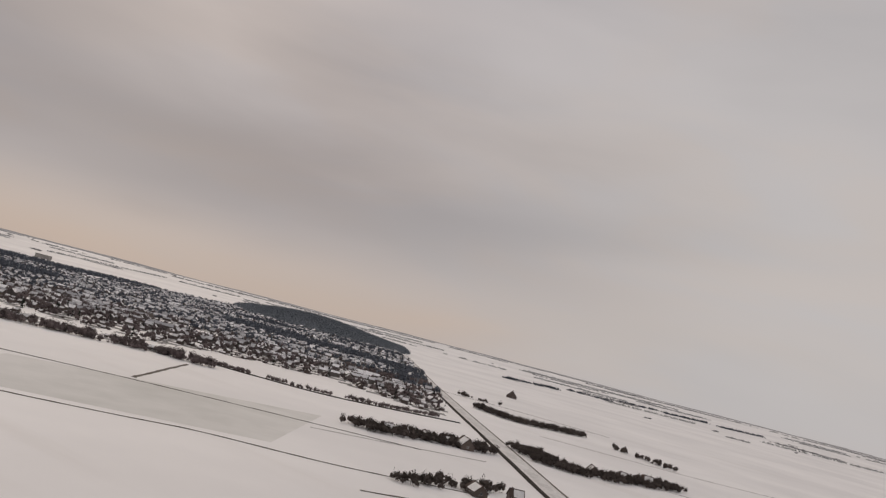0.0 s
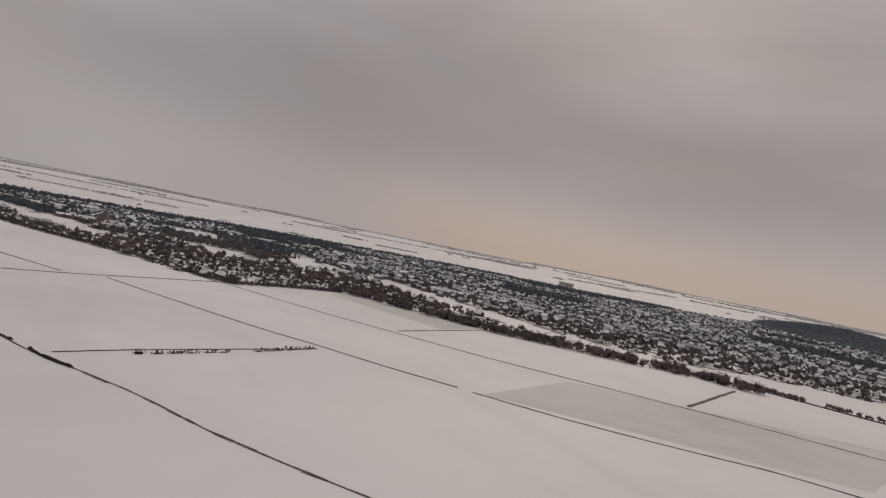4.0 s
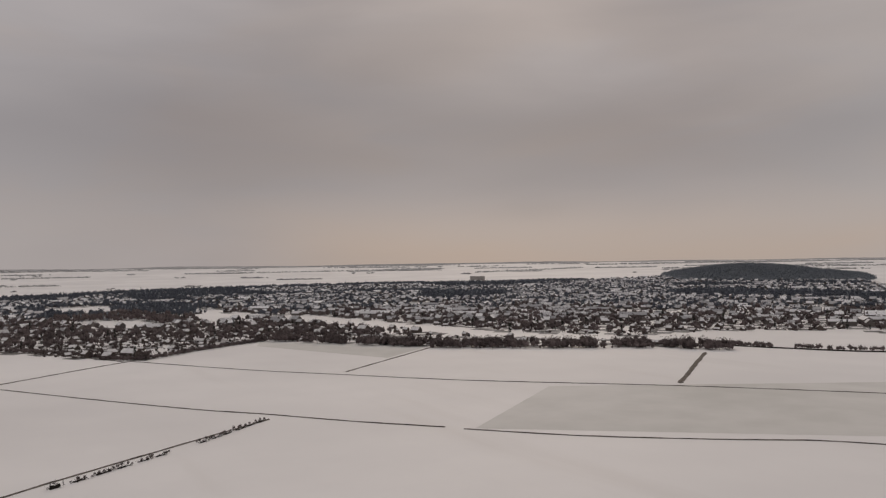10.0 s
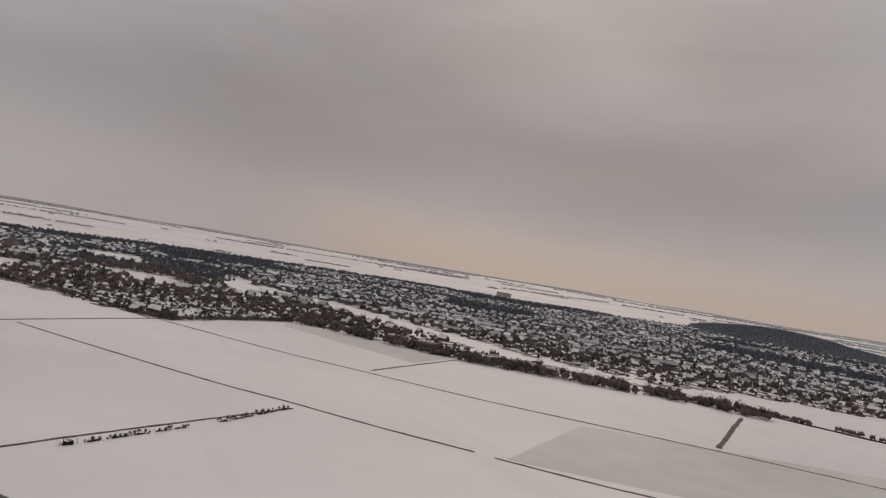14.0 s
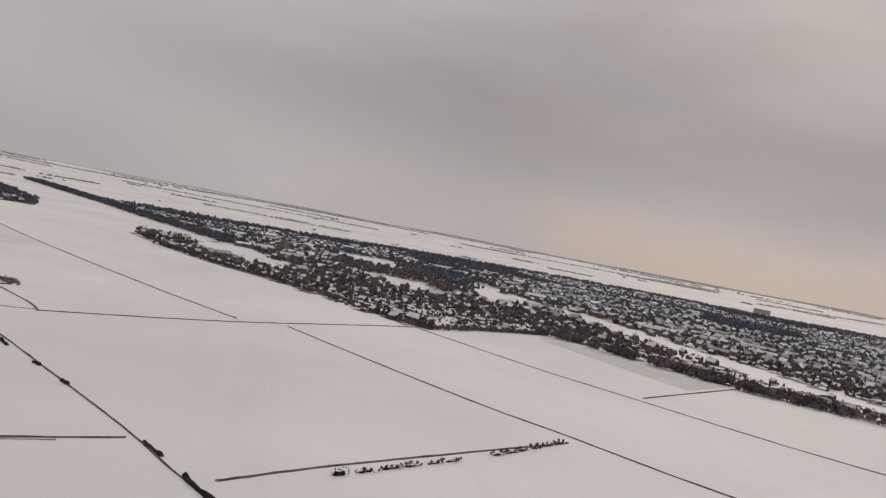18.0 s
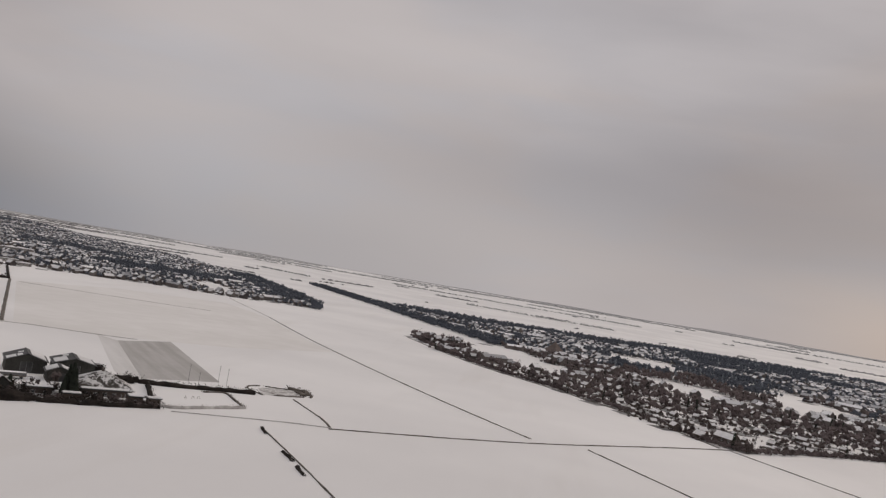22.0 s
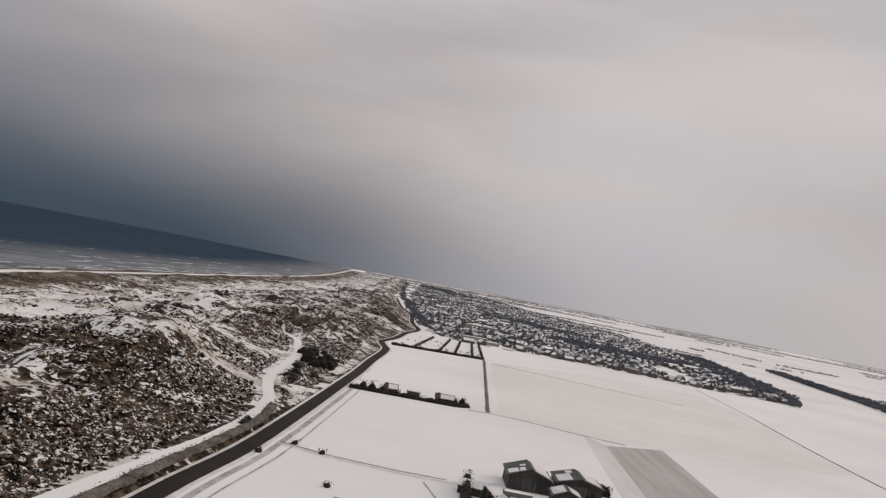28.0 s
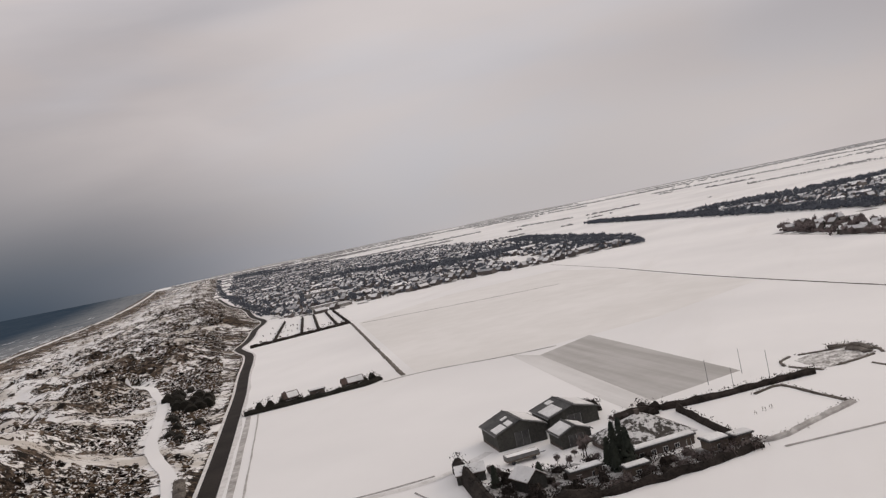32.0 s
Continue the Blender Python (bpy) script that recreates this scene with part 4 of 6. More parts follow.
def fill_villages():
    r = random.Random(11)
    spots, trees = [], []
    for vi, poly in enumerate(VILLAGES):
        xs, ys = [p[0] for p in poly], [p[1] for p in poly]
        cell = 14.0
        turn = 0.62 if vi == 0 else 0.95
        for i in range(-130, 131):
            for j in range(-130, 131):
                cx, cy = (min(xs) + max(xs)) / 2, (min(ys) + max(ys)) / 2
                u, v = i * cell + r.uniform(-3, 3), j * cell * 0.95 + r.uniform(-2.5, 2.5)
                x, y = cx + u * cos(turn) - v * sin(turn), cy + u * sin(turn) + v * cos(turn)
                if not inside((x, y), poly) or any(inside((x, y), q) for q in GAPS) or inside((x, y), FOREST):
                    continue
                if open_patch(x, y):
                    continue
                n = noise.noise((x * 0.006, y * 0.006, vi * 3.0))
                wood = any(inside((x, y), q) for q in WOODS) or noise.noise((x * 0.0042 + 5, y * 0.0042, 2.0)) > (0.36 if hypot(x + 60, y) < 800 else 0.24)
                east = step01(y, 230, 420) if vi == 0 else 0.0
                if not wood and r.random() < 0.78 + 0.2 * n + 0.12 * east:
                    spots.append((r.choice((0, 0, 0, 1, 1, 1, 2, 0, 1, 0, 1, 2, 2, 3)), x, y, turn + (pi / 2 if r.random() < 0.66 else 0) + r.uniform(-0.12, 0.12) + 0.7 * n, r.choice((0.70, 0.78, 0.86, 0.94, 1.05)) / K))
                d = Vector((x + 60, y)).normalized()
                if any(inside((x + d.x * q, y + d.y * q), gap) for q in (22, 40) for gap in GAPS):
                    continue
                for _ in range((r.choice((2, 2, 3, 3)) if r.random() > 0.5 * east else 2) + (2 if vi == 0 and y < 260 and hypot(x, y) < 760 else 0) - (1 if vi == 1 and hypot(x, y) < 950 else 0) + (2 if wood else 0) + (2 if noise.noise((x * 0.014, y * 0.014, 21.0)) > 0.25 else 0)):
                    trees.append((x + r.uniform(-7, 7), y + r.uniform(-7, 7), r.uniform(0.5, 1.18) / K * (1.25 if wood else 1), r.random() < (0.10 if wood else 0.06)))
    bushes = [(r.randrange(3), x + r.uniform(-6, 6), y + r.uniform(-6, 6), 0, r.uniform(0, 6), r.uniform(0.6, 1.2) / K) for k, x, y, a, s in spots if hypot(x + 60, y) < 1000 for _ in range(2)]
    bushes = [(k, x, y, rim(x, y) + hill(x, y), a, s) for k, x, y, z, a, s in bushes]
    eye = Vector((-60, 0))
    spots.sort(key=lambda q: (Vector(q[1:3]) - eye).length)
    near, far = spots[:300], spots[300:]
    kinds = [village_house(k, k < 3) for k in (0, 1, 2, 3, 4, 5)]
    used = set()
    for n, (k, x, y, a, s) in enumerate(near):
        k = k % 3 + (0 if n < 105 else 3)
        m = Matrix.Translation((x, y, 0)) @ Matrix.Rotation(a, 4, "Z") @ Matrix.Scale(s, 4)
        if k in used:
            copy_thing(kinds[k], m)
        else:
            kinds[k].matrix_basis = m
            used.add(k)
    scattered("village_houses", [far_house(k) for k in range(4)], [(k, x, y, rim(x, y) + hill(x, y), a, s) for k, x, y, a, s in far], [BRICK_FAR, TILE_FAR, VILLAGE_SNOW],
              "many small far houses with snowy roofs", "houses")
    # belt of trees along the village edge and in the gardens
    trees = [t for t in trees if all(abs(t[0] - q[1]) + abs(t[1] - q[2]) > 4 for q in near)]
    trees.sort(key=lambda q: (Vector(q[:2]) - eye).length)
    broad = [t for t in trees if not t[3]]
    put_trees(broad[:230])
    # beyond about 720 units the trees take the haze-tinted twig colour
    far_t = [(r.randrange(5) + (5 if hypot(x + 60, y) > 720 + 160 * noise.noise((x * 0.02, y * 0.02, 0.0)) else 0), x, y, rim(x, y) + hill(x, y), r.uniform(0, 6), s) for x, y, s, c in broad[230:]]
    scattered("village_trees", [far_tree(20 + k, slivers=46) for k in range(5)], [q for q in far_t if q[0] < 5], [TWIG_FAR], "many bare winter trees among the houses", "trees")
    scattered("hazed_trees", [far_tree(30 + k, slivers=20) for k in range(5)], [(q[0] - 5, *q[1:]) for q in far_t if q[0] >= 5], [HAZED_TWIG], "many bare trees among far houses, tinted blue for haze", "trees")
    scattered("garden_bushes", [far_bush(90 + k) for k in range(3)], bushes, [TWIG], "dark garden hedges and bushes between the houses", "bushes")
    firs = [(r.randrange(3), x, y, rim(x, y) + hill(x, y), r.uniform(0, 6), s) for x, y, s, c in trees if c]
    wood = []
    fx, fy = [p[0] for p in FOREST], [p[1] for p in FOREST]
    for _ in range(17000):
        x, y = r.uniform(min(fx), max(fx)), r.uniform(min(fy), max(fy))
        if inside((x, y), FOREST) and r.random() > (y - 1570) / 130:
            wood.append((r.randrange(3), x, y, rim(x, y) + hill(x, y) - 0.3, r.uniform(0, 6), r.uniform(0.6, 0.95)))
    scattered("conifers", [far_tree(40 + k, True) for k in range(3)], [q for q in firs if hypot(q[1], q[2]) > 700], [HAZED_FIR], "far conifers scattered through the village, tinted blue-grey for haze", "trees")
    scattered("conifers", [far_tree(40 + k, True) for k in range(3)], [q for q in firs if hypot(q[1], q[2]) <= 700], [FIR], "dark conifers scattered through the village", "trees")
    scattered("forest", [far_tree(50 + k, True) for k in range(3)], wood, [HAZED_FIR], "conifer forest on a low hill, tinted blue-grey for haze", "forest")


TREES = [bare_tree(60 + k, h, w, "bare brown deciduous tree in winter") for k, (h, w) in enumerate(((9, 7), (8, 7.5), (11, 8), (7, 5)))]
TREE_USED = [False] * 4


def put_trees(items, grow=1.0):
    for x, y, s, *_ in items:
        k = rng.randrange(4)
        m = Matrix.Translation((x, y, dune_z(x, y) if x * N.x + y * N.y > -40 and x < -200 and y < -150 else 0)) @ Matrix.Rotation(rng.uniform(0, 6.2), 4, "Z") @ Matrix.Scale(s * grow, 4)
        if TREE_USED[k]:
            copy_thing(TREES[k], m)
        else:
            TREES[k].matrix_basis, TREE_USED[k] = m, True


fill_villages()


def garden_ground():
    """Trodden gardens, hedges and streets under thin snow, cell by cell between the open gaps."""
    r, g, cell = random.Random(77), Geo(), 14.0
    for vi, poly in enumerate(VILLAGES):
        xs, ys = [p[0] for p in poly], [p[1] for p in poly]
        for i in range(int((max(xs) - min(xs)) / cell) + 1):
            for j in range(int((max(ys) - min(ys)) / cell) + 1):
                x, y = min(xs) + i * cell + r.uniform(-2, 2), min(ys) + j * cell + r.uniform(-2, 2)
                if hypot(x + 80, y + 30) > 1560 or not inside((x, y), poly) or any(inside((x, y), q) for q in GAPS) or open_patch(x, y) or r.random() < 0.15:
                    continue
                a, w, h, z = r.uniform(-0.2, 0.2) + 0.62, cell * r.uniform(0.36, 0.47), cell * r.uniform(0.3, 0.47), 0.03 + hill(x, y)
                g.face(*[(x + cos(a) * p * w - sin(a) * q * h, y + sin(a) * p * w + cos(a) * q * h, z) for p, q in ((-1, -1), (1, -1), (1, 1), (-1, 1))])
    tagged(new("garden_ground", g.mesh("garden_ground", GARDEN)), "trodden gardens and yards under patchy snow", "ground", kind="stuff")


garden_ground()


def hill_ground():
    verts, faces, n = [], [], 24
    for i in range(n + 1):
        for j in range(n + 1):
            x, y = -1200 + (i - n / 2) * 34, 1500 + (j - n / 2) * 44
            verts.append((x, y, hill(x, y) + rim(x, y) - 1.2))
    for i in range(n):
        for j in range(n):
            k = i * (n + 1) + j
            faces.append((k, k + n + 1, k + n + 2, k + 1))
    index = [int(verts[f[0]][1] < 1600 and inside(verts[f[0]][:2], FOREST) and inside(verts[f[2]][:2], FOREST)) for f in faces]
    tagged(new("hill", mesh_of("hill", verts, faces, [SNOW, FOREST_FLOOR], index)), "low wooded snowy rise under the far forest", "hill", kind="structure")


hill_ground()


def tree_belt(name, pts, width, spacing, size, label, seed, mat=None, fir=0.0, ragged=False):
    """A row or copse of far bare trees and undergrowth, as one thing of kind stuff."""
    r = random.Random(seed)
    line = smooth_line(pts, spacing)
    at = []
    for p in line:
        for _ in range(max(1, int(width / spacing))):
            x, y = p.x + r.uniform(-0.5, 0.5) * width, p.y + r.uniform(-0.5, 0.5) * width
            if ragged and noise.noise((x * 0.11, y * 0.11, 5.0)) < -0.12:
                continue
            at.append((r.randrange(4), x, y, rim(x, y) - 0.2, r.uniform(0, 6), size * (r.uniform(0.35, 1.3) if ragged else r.uniform(0.6, 1.2))))
    scattered(name, [far_tree(70 + seed * 5 + k, r.random() < fir) for k in range(4)], at, [mat or TWIG_FAR], label, "trees")


tree_belt("village_edge_trees", [(-471, 155), (-423, 186), (-373, 218), (-347, 249), (-322, 280), (-300, 308), (-275, 323)], 13, 1.9, 0.66, "dense belt of bare trees along the village edge", 1, None, 0, True)
tree_belt("village_edge_bushes", [(-715, -108), (-587, -50), (-510, 9), (-458, 45), (-413, 69), (-438, 106), (-467, 150)], 5, 1.6, 0.32, "bushes and bare trees along the village edge", 2)
tree_belt("canal_trees", [(-300, 337), (-280, 344), (-268, 349)], 5, 1.3, 0.36, "row of small bare trees by the canal", 3)
tree_belt("canal_trees", [(-254, 354), (-233, 367), (-225, 374)], 4, 1.5, 0.33, "row of small bare trees by the canal", 4)
tree_belt("canal_trees", [(-216, 384), (-199, 416), (-191, 445)], 6, 1.8, 0.36, "row of small bare trees by the canal", 5)
tree_belt("roadside_trees", [(-760, -556), (-900, -680), (-1050, -815), (-1250, -985), (-1480, -1190), (-1900, -1540), (-2300, -1860)], 14, 3.4, 0.42, "bare trees and scrub between village and dune road", 14, HAZED_TWIG, 0, True)
tree_belt("copse", [(-145, 300), (-137, 312), (-125, 333), (-110, 355)], 14, 1.9, 0.58, "copse of bare trees round a farmstead", 6, COPSE)
tree_belt("copse", [(-66, 220), (-61, 239), (-55, 262)], 10, 1.9, 0.48, "small copse of bare trees round a farmyard", 7, COPSE, 0, True)
tree_belt("copse", [(-114, 415), (-96, 398), (-81, 389), (-62, 411), (-45, 459)], 18, 1.9, 0.52, "copse of bare trees beside the polder road", 8, COPSE)
tree_belt("tree_row", [(-129, 614), (-102, 596), (-75, 582)], 8, 2.2, 0.55, "row of bare trees in the polder", 9, COPSE, 0, True)
tree_belt("tree_row", [(-248, 607), (-224, 593), (-201, 590), (-169, 640)], 12, 2.0, 0.6, "dense row of bare trees in the polder", 10, COPSE)
tree_belt("tree_row", [(-317, 698), (-284, 707)], 8, 2.2, 0.6, "row of bare trees in the polder", 11, COPSE, 0, True)
tree_belt("wood_edge", [(-1620, -440), (-1450, -356), (-1290, -277), (-1150, -205), (-1012, -144), (-900, -85), (-797, -37)], 28, 3.0, 0.72, "dense dark wood edge behind a snowy field", 12, HAZED_TWIG)
tree_belt("wood_edge", [(-925, -268), (-1050, -330), (-1157, -382), (-1300, -455), (-1450, -535)], 46, 4.0, 0.8, "dark wood behind the far village, tinted blue-grey for haze", 16, HAZED_TWIG)
tree_belt("wood_edge", [(-845, -226), (-929, -250), (-1050, -305)], 12, 3.0, 0.51, "dense bare trees at the village edge", 13, HAZED_TWIG)
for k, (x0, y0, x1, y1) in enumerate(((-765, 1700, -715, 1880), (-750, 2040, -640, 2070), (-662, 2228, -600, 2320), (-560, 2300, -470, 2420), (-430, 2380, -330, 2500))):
    tree_belt("tree_row", [(x0, y0), (x1, y1)], 16, 3.0, 0.75, "far row of bare trees and farms in the polder", 80 + k, HAZED_TWIG, 0, True)
FAR_A = [(-700, 2300, -500, 2500), (-300, 2500, 0, 2700), (100, 1900, 250, 2050), (-900, 2600, -600, 2900), (-2300, 2400, -1700, 3000)]
FAR_B = [(-2600, 1700, -2700, 2300), (-2400, -200, -2300, 200), (-2600, -900, -2450, -700), (-3400, -600, -3300, 400)]
FAR_C = [(-3400, 900, -3200, 1900), (-3700, -1600, -3500, -900), (-3000, 2600, -2400, 3300), (-1400, 3200, -900, 3500)]


def drawn_in(x, y):
    """Far country is drawn a little closer, where the land begins to lift."""
    r = hypot(x + 80, y + 30)
    f = (1600 + (r - 1600) * 0.62) / r if r > 1600 else 1.0
    return (-80 + (x + 80) * f, -30 + (y + 30) * f)


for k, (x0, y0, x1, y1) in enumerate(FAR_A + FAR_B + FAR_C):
    tree_belt("far_trees", [drawn_in(x0, y0), drawn_in(x1, y1)], 18, 3.4, 0.6, "far clumps of trees and farms across the snow, coloured pale for haze", 20 + k, HAZED_WOOD, 0, True)

# ---- the farm by the dune road ----
A, B = Vector((-0.79, -0.613, 0)), Vector((-0.613, 0.79, 0))   # the farm's two building directions
FARM_TURN = atan2(A.y, A.x)


def hedge(name, pts, width, high, label, seed, mat=None, step=1.6, over=None, density=1.0, category="hedge", low=0.62):
    """A rough-topped hedge: a dark core and a ragged coat of twigs."""
    r = random.Random(seed)
    line = smooth_line(pts, step)
    core, coat = Geo(), Geo()
    ring = []
    for i, p in enumerate(line):
        a, b = line[max(i - 1, 0)], line[min(i + 1, len(line) - 1)]
        d = (b - a).normalized()
        s = Vector((-d.y, d.x))
        h, w = high * r.uniform(low, 0.95), width * r.uniform(low * 0.56, 0.5)
        z = over(p.x, p.y) if over else 0.0
        ring.append([(p.x + s.x * o * w, p.y + s.y * o * w, z + k * h) for o, k in ((-1, -0.02), (-0.9, 0.6), (-0.2, 1.0), (0.4, 0.95), (0.95, 0.5), (1, -0.02))])
        for _ in range(int(12 * density)):
            q = Vector((p.x + s.x * r.uniform(-1, 1) * width * 0.5 + d.x * r.uniform(-1, 1), p.y + s.y * r.uniform(-1, 1) * width * 0.5 + d.y * r.uniform(-1, 1), z + high * r.uniform(0.1, 1.12)))
            u = Vector((r.gauss(0, 1), r.gauss(0, 1), r.gauss(0.6, 1))).normalized() * r.uniform(0.35, 0.85) * min(1.0, high / 1.6 + 0.3)
            v = u.cross(Vector((r.gauss(0, 1), r.gauss(0, 1), r.gauss(0, 1)))).normalized() * r.uniform(0.05, 0.14)
            coat.face(q - u * 0.5, q + v, q + u * 0.5, q - v)
    for a, b in zip(ring, ring[1:]):
        for k in range(5):
            core.face(a[k], b[k], b[k + 1], a[k + 1])
    core.face(*ring[0][::-1])
    core.face(*ring[-1])
    ob = base(name, Matrix(), label, category)
    part("foliage", core.mesh("foliage", mat or HEDGE), ob)
    part("outer_foliage", coat.mesh("outer_foliage", mat or HEDGE), ob)
    return ob


def sheet_barn(label, cx, cy, along, across, eave, ridge, seed, door=True, patches=True):
    """A clad barn: plinth, walls, two roof slopes with slid snow, sliding door, gutters."""
    ob = base("barn", Matrix.Translation((cx, cy, 0)) @ Matrix.Rotation(FARM_TURN - pi / 2, 4, "Z"), label, "barn", "farm barns")
    L, W = along, across
    g = Geo()
    g.prism([(-W / 2, 0), (W / 2, 0), (W / 2, eave), (0, ridge - 0.05), (-W / 2, eave)], -L / 2, L / 2)
    part("wall", g.mesh("wall", CLAD), ob)
    p = Geo()
    for e in (-1, 1):
        p.box(min(e * W / 2, e * (W / 2 + 0.06)), -L / 2, 0, max(e * W / 2, e * (W / 2 + 0.06)), L / 2, 0.5)
    part("plinth", p.mesh("plinth", BRICK), ob)
    k = (ridge - eave) / (W / 2)
    for e in (-1, 1):
        s = Geo()
        a, b = (e * (W / 2 + 0.4), eave - 0.4 * k), (0.0, ridge)
        q = [a, b, (b[0], b[1] + 0.16), (a[0], a[1] + 0.14)]
        s.prism(q if e < 0 else q[::-1], -L / 2 - 0.3, L / 2 + 0.3)
        slope = part("roof_slope", s.mesh("roof_slope", METAL_ROOF), ob)
        r = random.Random(seed + e)
        sn = Geo()
        for y0, y1, u0, u1 in ((((-0.46, -0.12, 0.08, 0.50), (-0.46, -0.18, 0.56, 0.78), (-0.02, 0.1, 0.62, 0.86)) if seed == 1 else ((-0.46, 0.12, 0.08, 0.66), (0.18, 0.4, 0.55, 0.8))) if patches else ((-0.46, 0.44, 0.06, 0.86),)) if e < 0 else ((-0.42, 0.46, 0.10, 0.80),):
            u = lambda f: e * (W / 2 + 0.4) * (1 - f)
            zt = lambda f: (eave - 0.4 * k) + f * (W / 2 + 0.4) * k + 0.16
            q = [(u(u0), zt(u0)), (u(u1), zt(u1)), (u(u1), zt(u1) + 0.12), (u(u0), zt(u0) + 0.16)]
            sn.prism(q if e < 0 else q[::-1], y0 * L, y1 * L)
        part("roof_snow", sn.mesh("roof_snow", ROOF_SNOW), slope, "patches of snow left on the sheeting")
        gt = Geo()
        gt.box(min(a[0], a[0] + e * 0.16), -L / 2 - 0.3, a[1] - 0.05, max(a[0], a[0] + e * 0.16), L / 2 + 0.3, a[1] + 0.08)
        part("gutter", gt.mesh("gutter", STEEL), ob)
    rc = Geo()
    rc.prism([(-0.35, ridge + 0.02), (0.35, ridge + 0.02), (0.0, ridge + 0.3)], -L / 2 - 0.3, L / 2 + 0.3)
    part("ridge_cap", rc.mesh("ridge_cap", METAL_ROOF), ob)
    if door:
        d = Geo()
        d.box(-1.6, -L / 2 - 0.1, 0.05, 1.6, -L / 2 - 0.02, min(3.2, eave - 0.3))
        part("barn_door", d.mesh("barn_door", METAL_ROOF), ob)
        for x in (-1.6, 0.0, 1.52):
            f = Geo()
            f.box(x, -L / 2 - 0.14, 0.05, x + 0.08, -L / 2 - 0.1, min(3.2, eave - 0.3))
            part("door_rail", f.mesh("door_rail", STEEL), ob)
    return ob


def wheel_mesh():
    bm = bmesh.new()
    bmesh.ops.create_cone(bm, cap_ends=True, segments=14, radius1=0.42, radius2=0.42, depth=0.24, matrix=Matrix.Rotation(pi / 2, 4, "Y"))
    return from_bm("wheel", bm, PANE)


sheet_barn("large grey-clad barn with patches of roof snow", -300.8, -162.4, 11.2, 10.8, 3.5, 5.4, 1)
sheet_barn("tall dark barn with snow sliding off the roof", -311.6, -153.8, 11.0, 11.4, 3.1, 4.7, 2)
sheet_barn("small grey barn with a snowy roof", -296.0, -148.6, 6.4, 6.6, 2.8, 4.1, 3, patches=False)


def farm_trailer():
    ob = base("trailer", Matrix.Translation((-286.6, -156.2, 0)) @ Matrix.Rotation(atan2(B.y, B.x), 4, "Z"), "low farm trailer topped with snow in the yard", "trailer")
    g = Geo()
    g.box(-3.4, -1.2, 0.7, 3.4, 1.2, 1.0)
    part("bed", g.mesh("bed", WOOD), ob)
    for x0, y0, x1, y1 in ((-3.4, -1.2, 3.4, -1.12), (-3.4, 1.12, 3.4, 1.2), (-3.4, -1.12, -3.32, 1.12), (3.32, -1.12, 3.4, 1.12)):
        s = Geo()
        s.box(x0, y0, 1.0, x1, y1, 1.75)
        part("side_board", s.mesh("side_board", CARAVAN), ob)
    s = Geo()
    s.prism([(-1.1, 1.0), (1.1, 1.0), (1.1, 1.72), (0.2, 1.95), (-1.1, 1.75)], -3.25, 3.25)
    part("load_snow", s.mesh("load_snow", ROOF_SNOW), ob, "heap of snow in the bed", at=Matrix.Rotation(pi / 2, 4, "Z"))
    w = wheel_mesh()
    for x in (-2.2, 2.2):
        for y in (-1.0, 1.0):
            part("wheel", w, ob, at=Matrix.Translation((x, y, 0.42)) @ Matrix.Rotation(pi / 2, 4, "Z"))
    d = Geo()
    d.box(3.4, -0.08, 0.7, 5.0, 0.08, 0.85)
    part("drawbar", d.mesh("drawbar", STEEL), ob)


farm_trailer()


SNOWY_THATCH = snowy_thatch()


def farmhouse():
    """The old square farmhouse: one great hipped thatch over low brick walls, with a long wing in front."""
    ob = base("farmhouse", Matrix.Translation((-292.9, -133.7, 0)) @ Matrix.Rotation(FARM_TURN, 4, "Z"), "old farmhouse under a steep dark hipped roof streaked with snow", "farmhouse")
    X, Y, H, P = 6.3, 7.6, 1.9, 5.6
    g = Geo()
    g.box(-X, -Y, 0, X, Y, H)
    part("wall", g.mesh("wall", BRICK), ob)
    o = 0.6
    c = [(-X - o, -Y - o, H - 0.3), (X + o, -Y - o, H - 0.3), (X + o, Y + o, H - 0.3), (-X - o, Y + o, H - 0.3)]
    p = [(0, -0.9, P), (0, 0.9, P)]
    for pts in ((c[0], c[1], p[0]), (c[1], c[2], p[1], p[0]), (c[2], c[3], p[1]), (c[3], c[0], p[0], p[1])):
        s = Geo()
        n = (Vector(pts[1]) - Vector(pts[0])).cross(Vector(pts[2]) - Vector(pts[0])).normalized()
        lo = [Vector(q) - n * 0.3 for q in pts]
        s.face(*pts)
        s.face(*[tuple(q) for q in lo[::-1]])
        for i in range(len(pts)):
            j = (i + 1) % len(pts)
            s.face(pts[i], tuple(lo[i]), tuple(lo[j]), pts[j])
        part("roof_slope", s.mesh("roof_slope", SNOWY_THATCH), ob)
    ch = Geo()
    ch.box(-0.35, -0.35, P - 1.0, 0.35, 0.35, P + 0.7)
    ch.box(-0.42, -0.42, P + 0.7, 0.42, 0.42, P + 0.82)
    part("chimney", ch.mesh("chimney", BRICK), ob)
    for e in (-1, 1):
        for y in (-4.6, 1.6, 4.6):
            window_on(ob, Matrix.Translation((e * X, y, 0.9)) @ Matrix.Rotation(e * pi / 2, 4, "Z"))
        for x in (-3.2, 0.0, 3.2):
            window_on(ob, Matrix.Translation((x, e * Y, 0.9)) @ Matrix.Rotation(pi * (e > 0), 4, "Z"))
    part("front_door", DOOR_MESH, ob, at=Matrix.Translation((-X, 0.1, 0)) @ Matrix.Rotation(-pi / 2, 4, "Z"))


farmhouse()
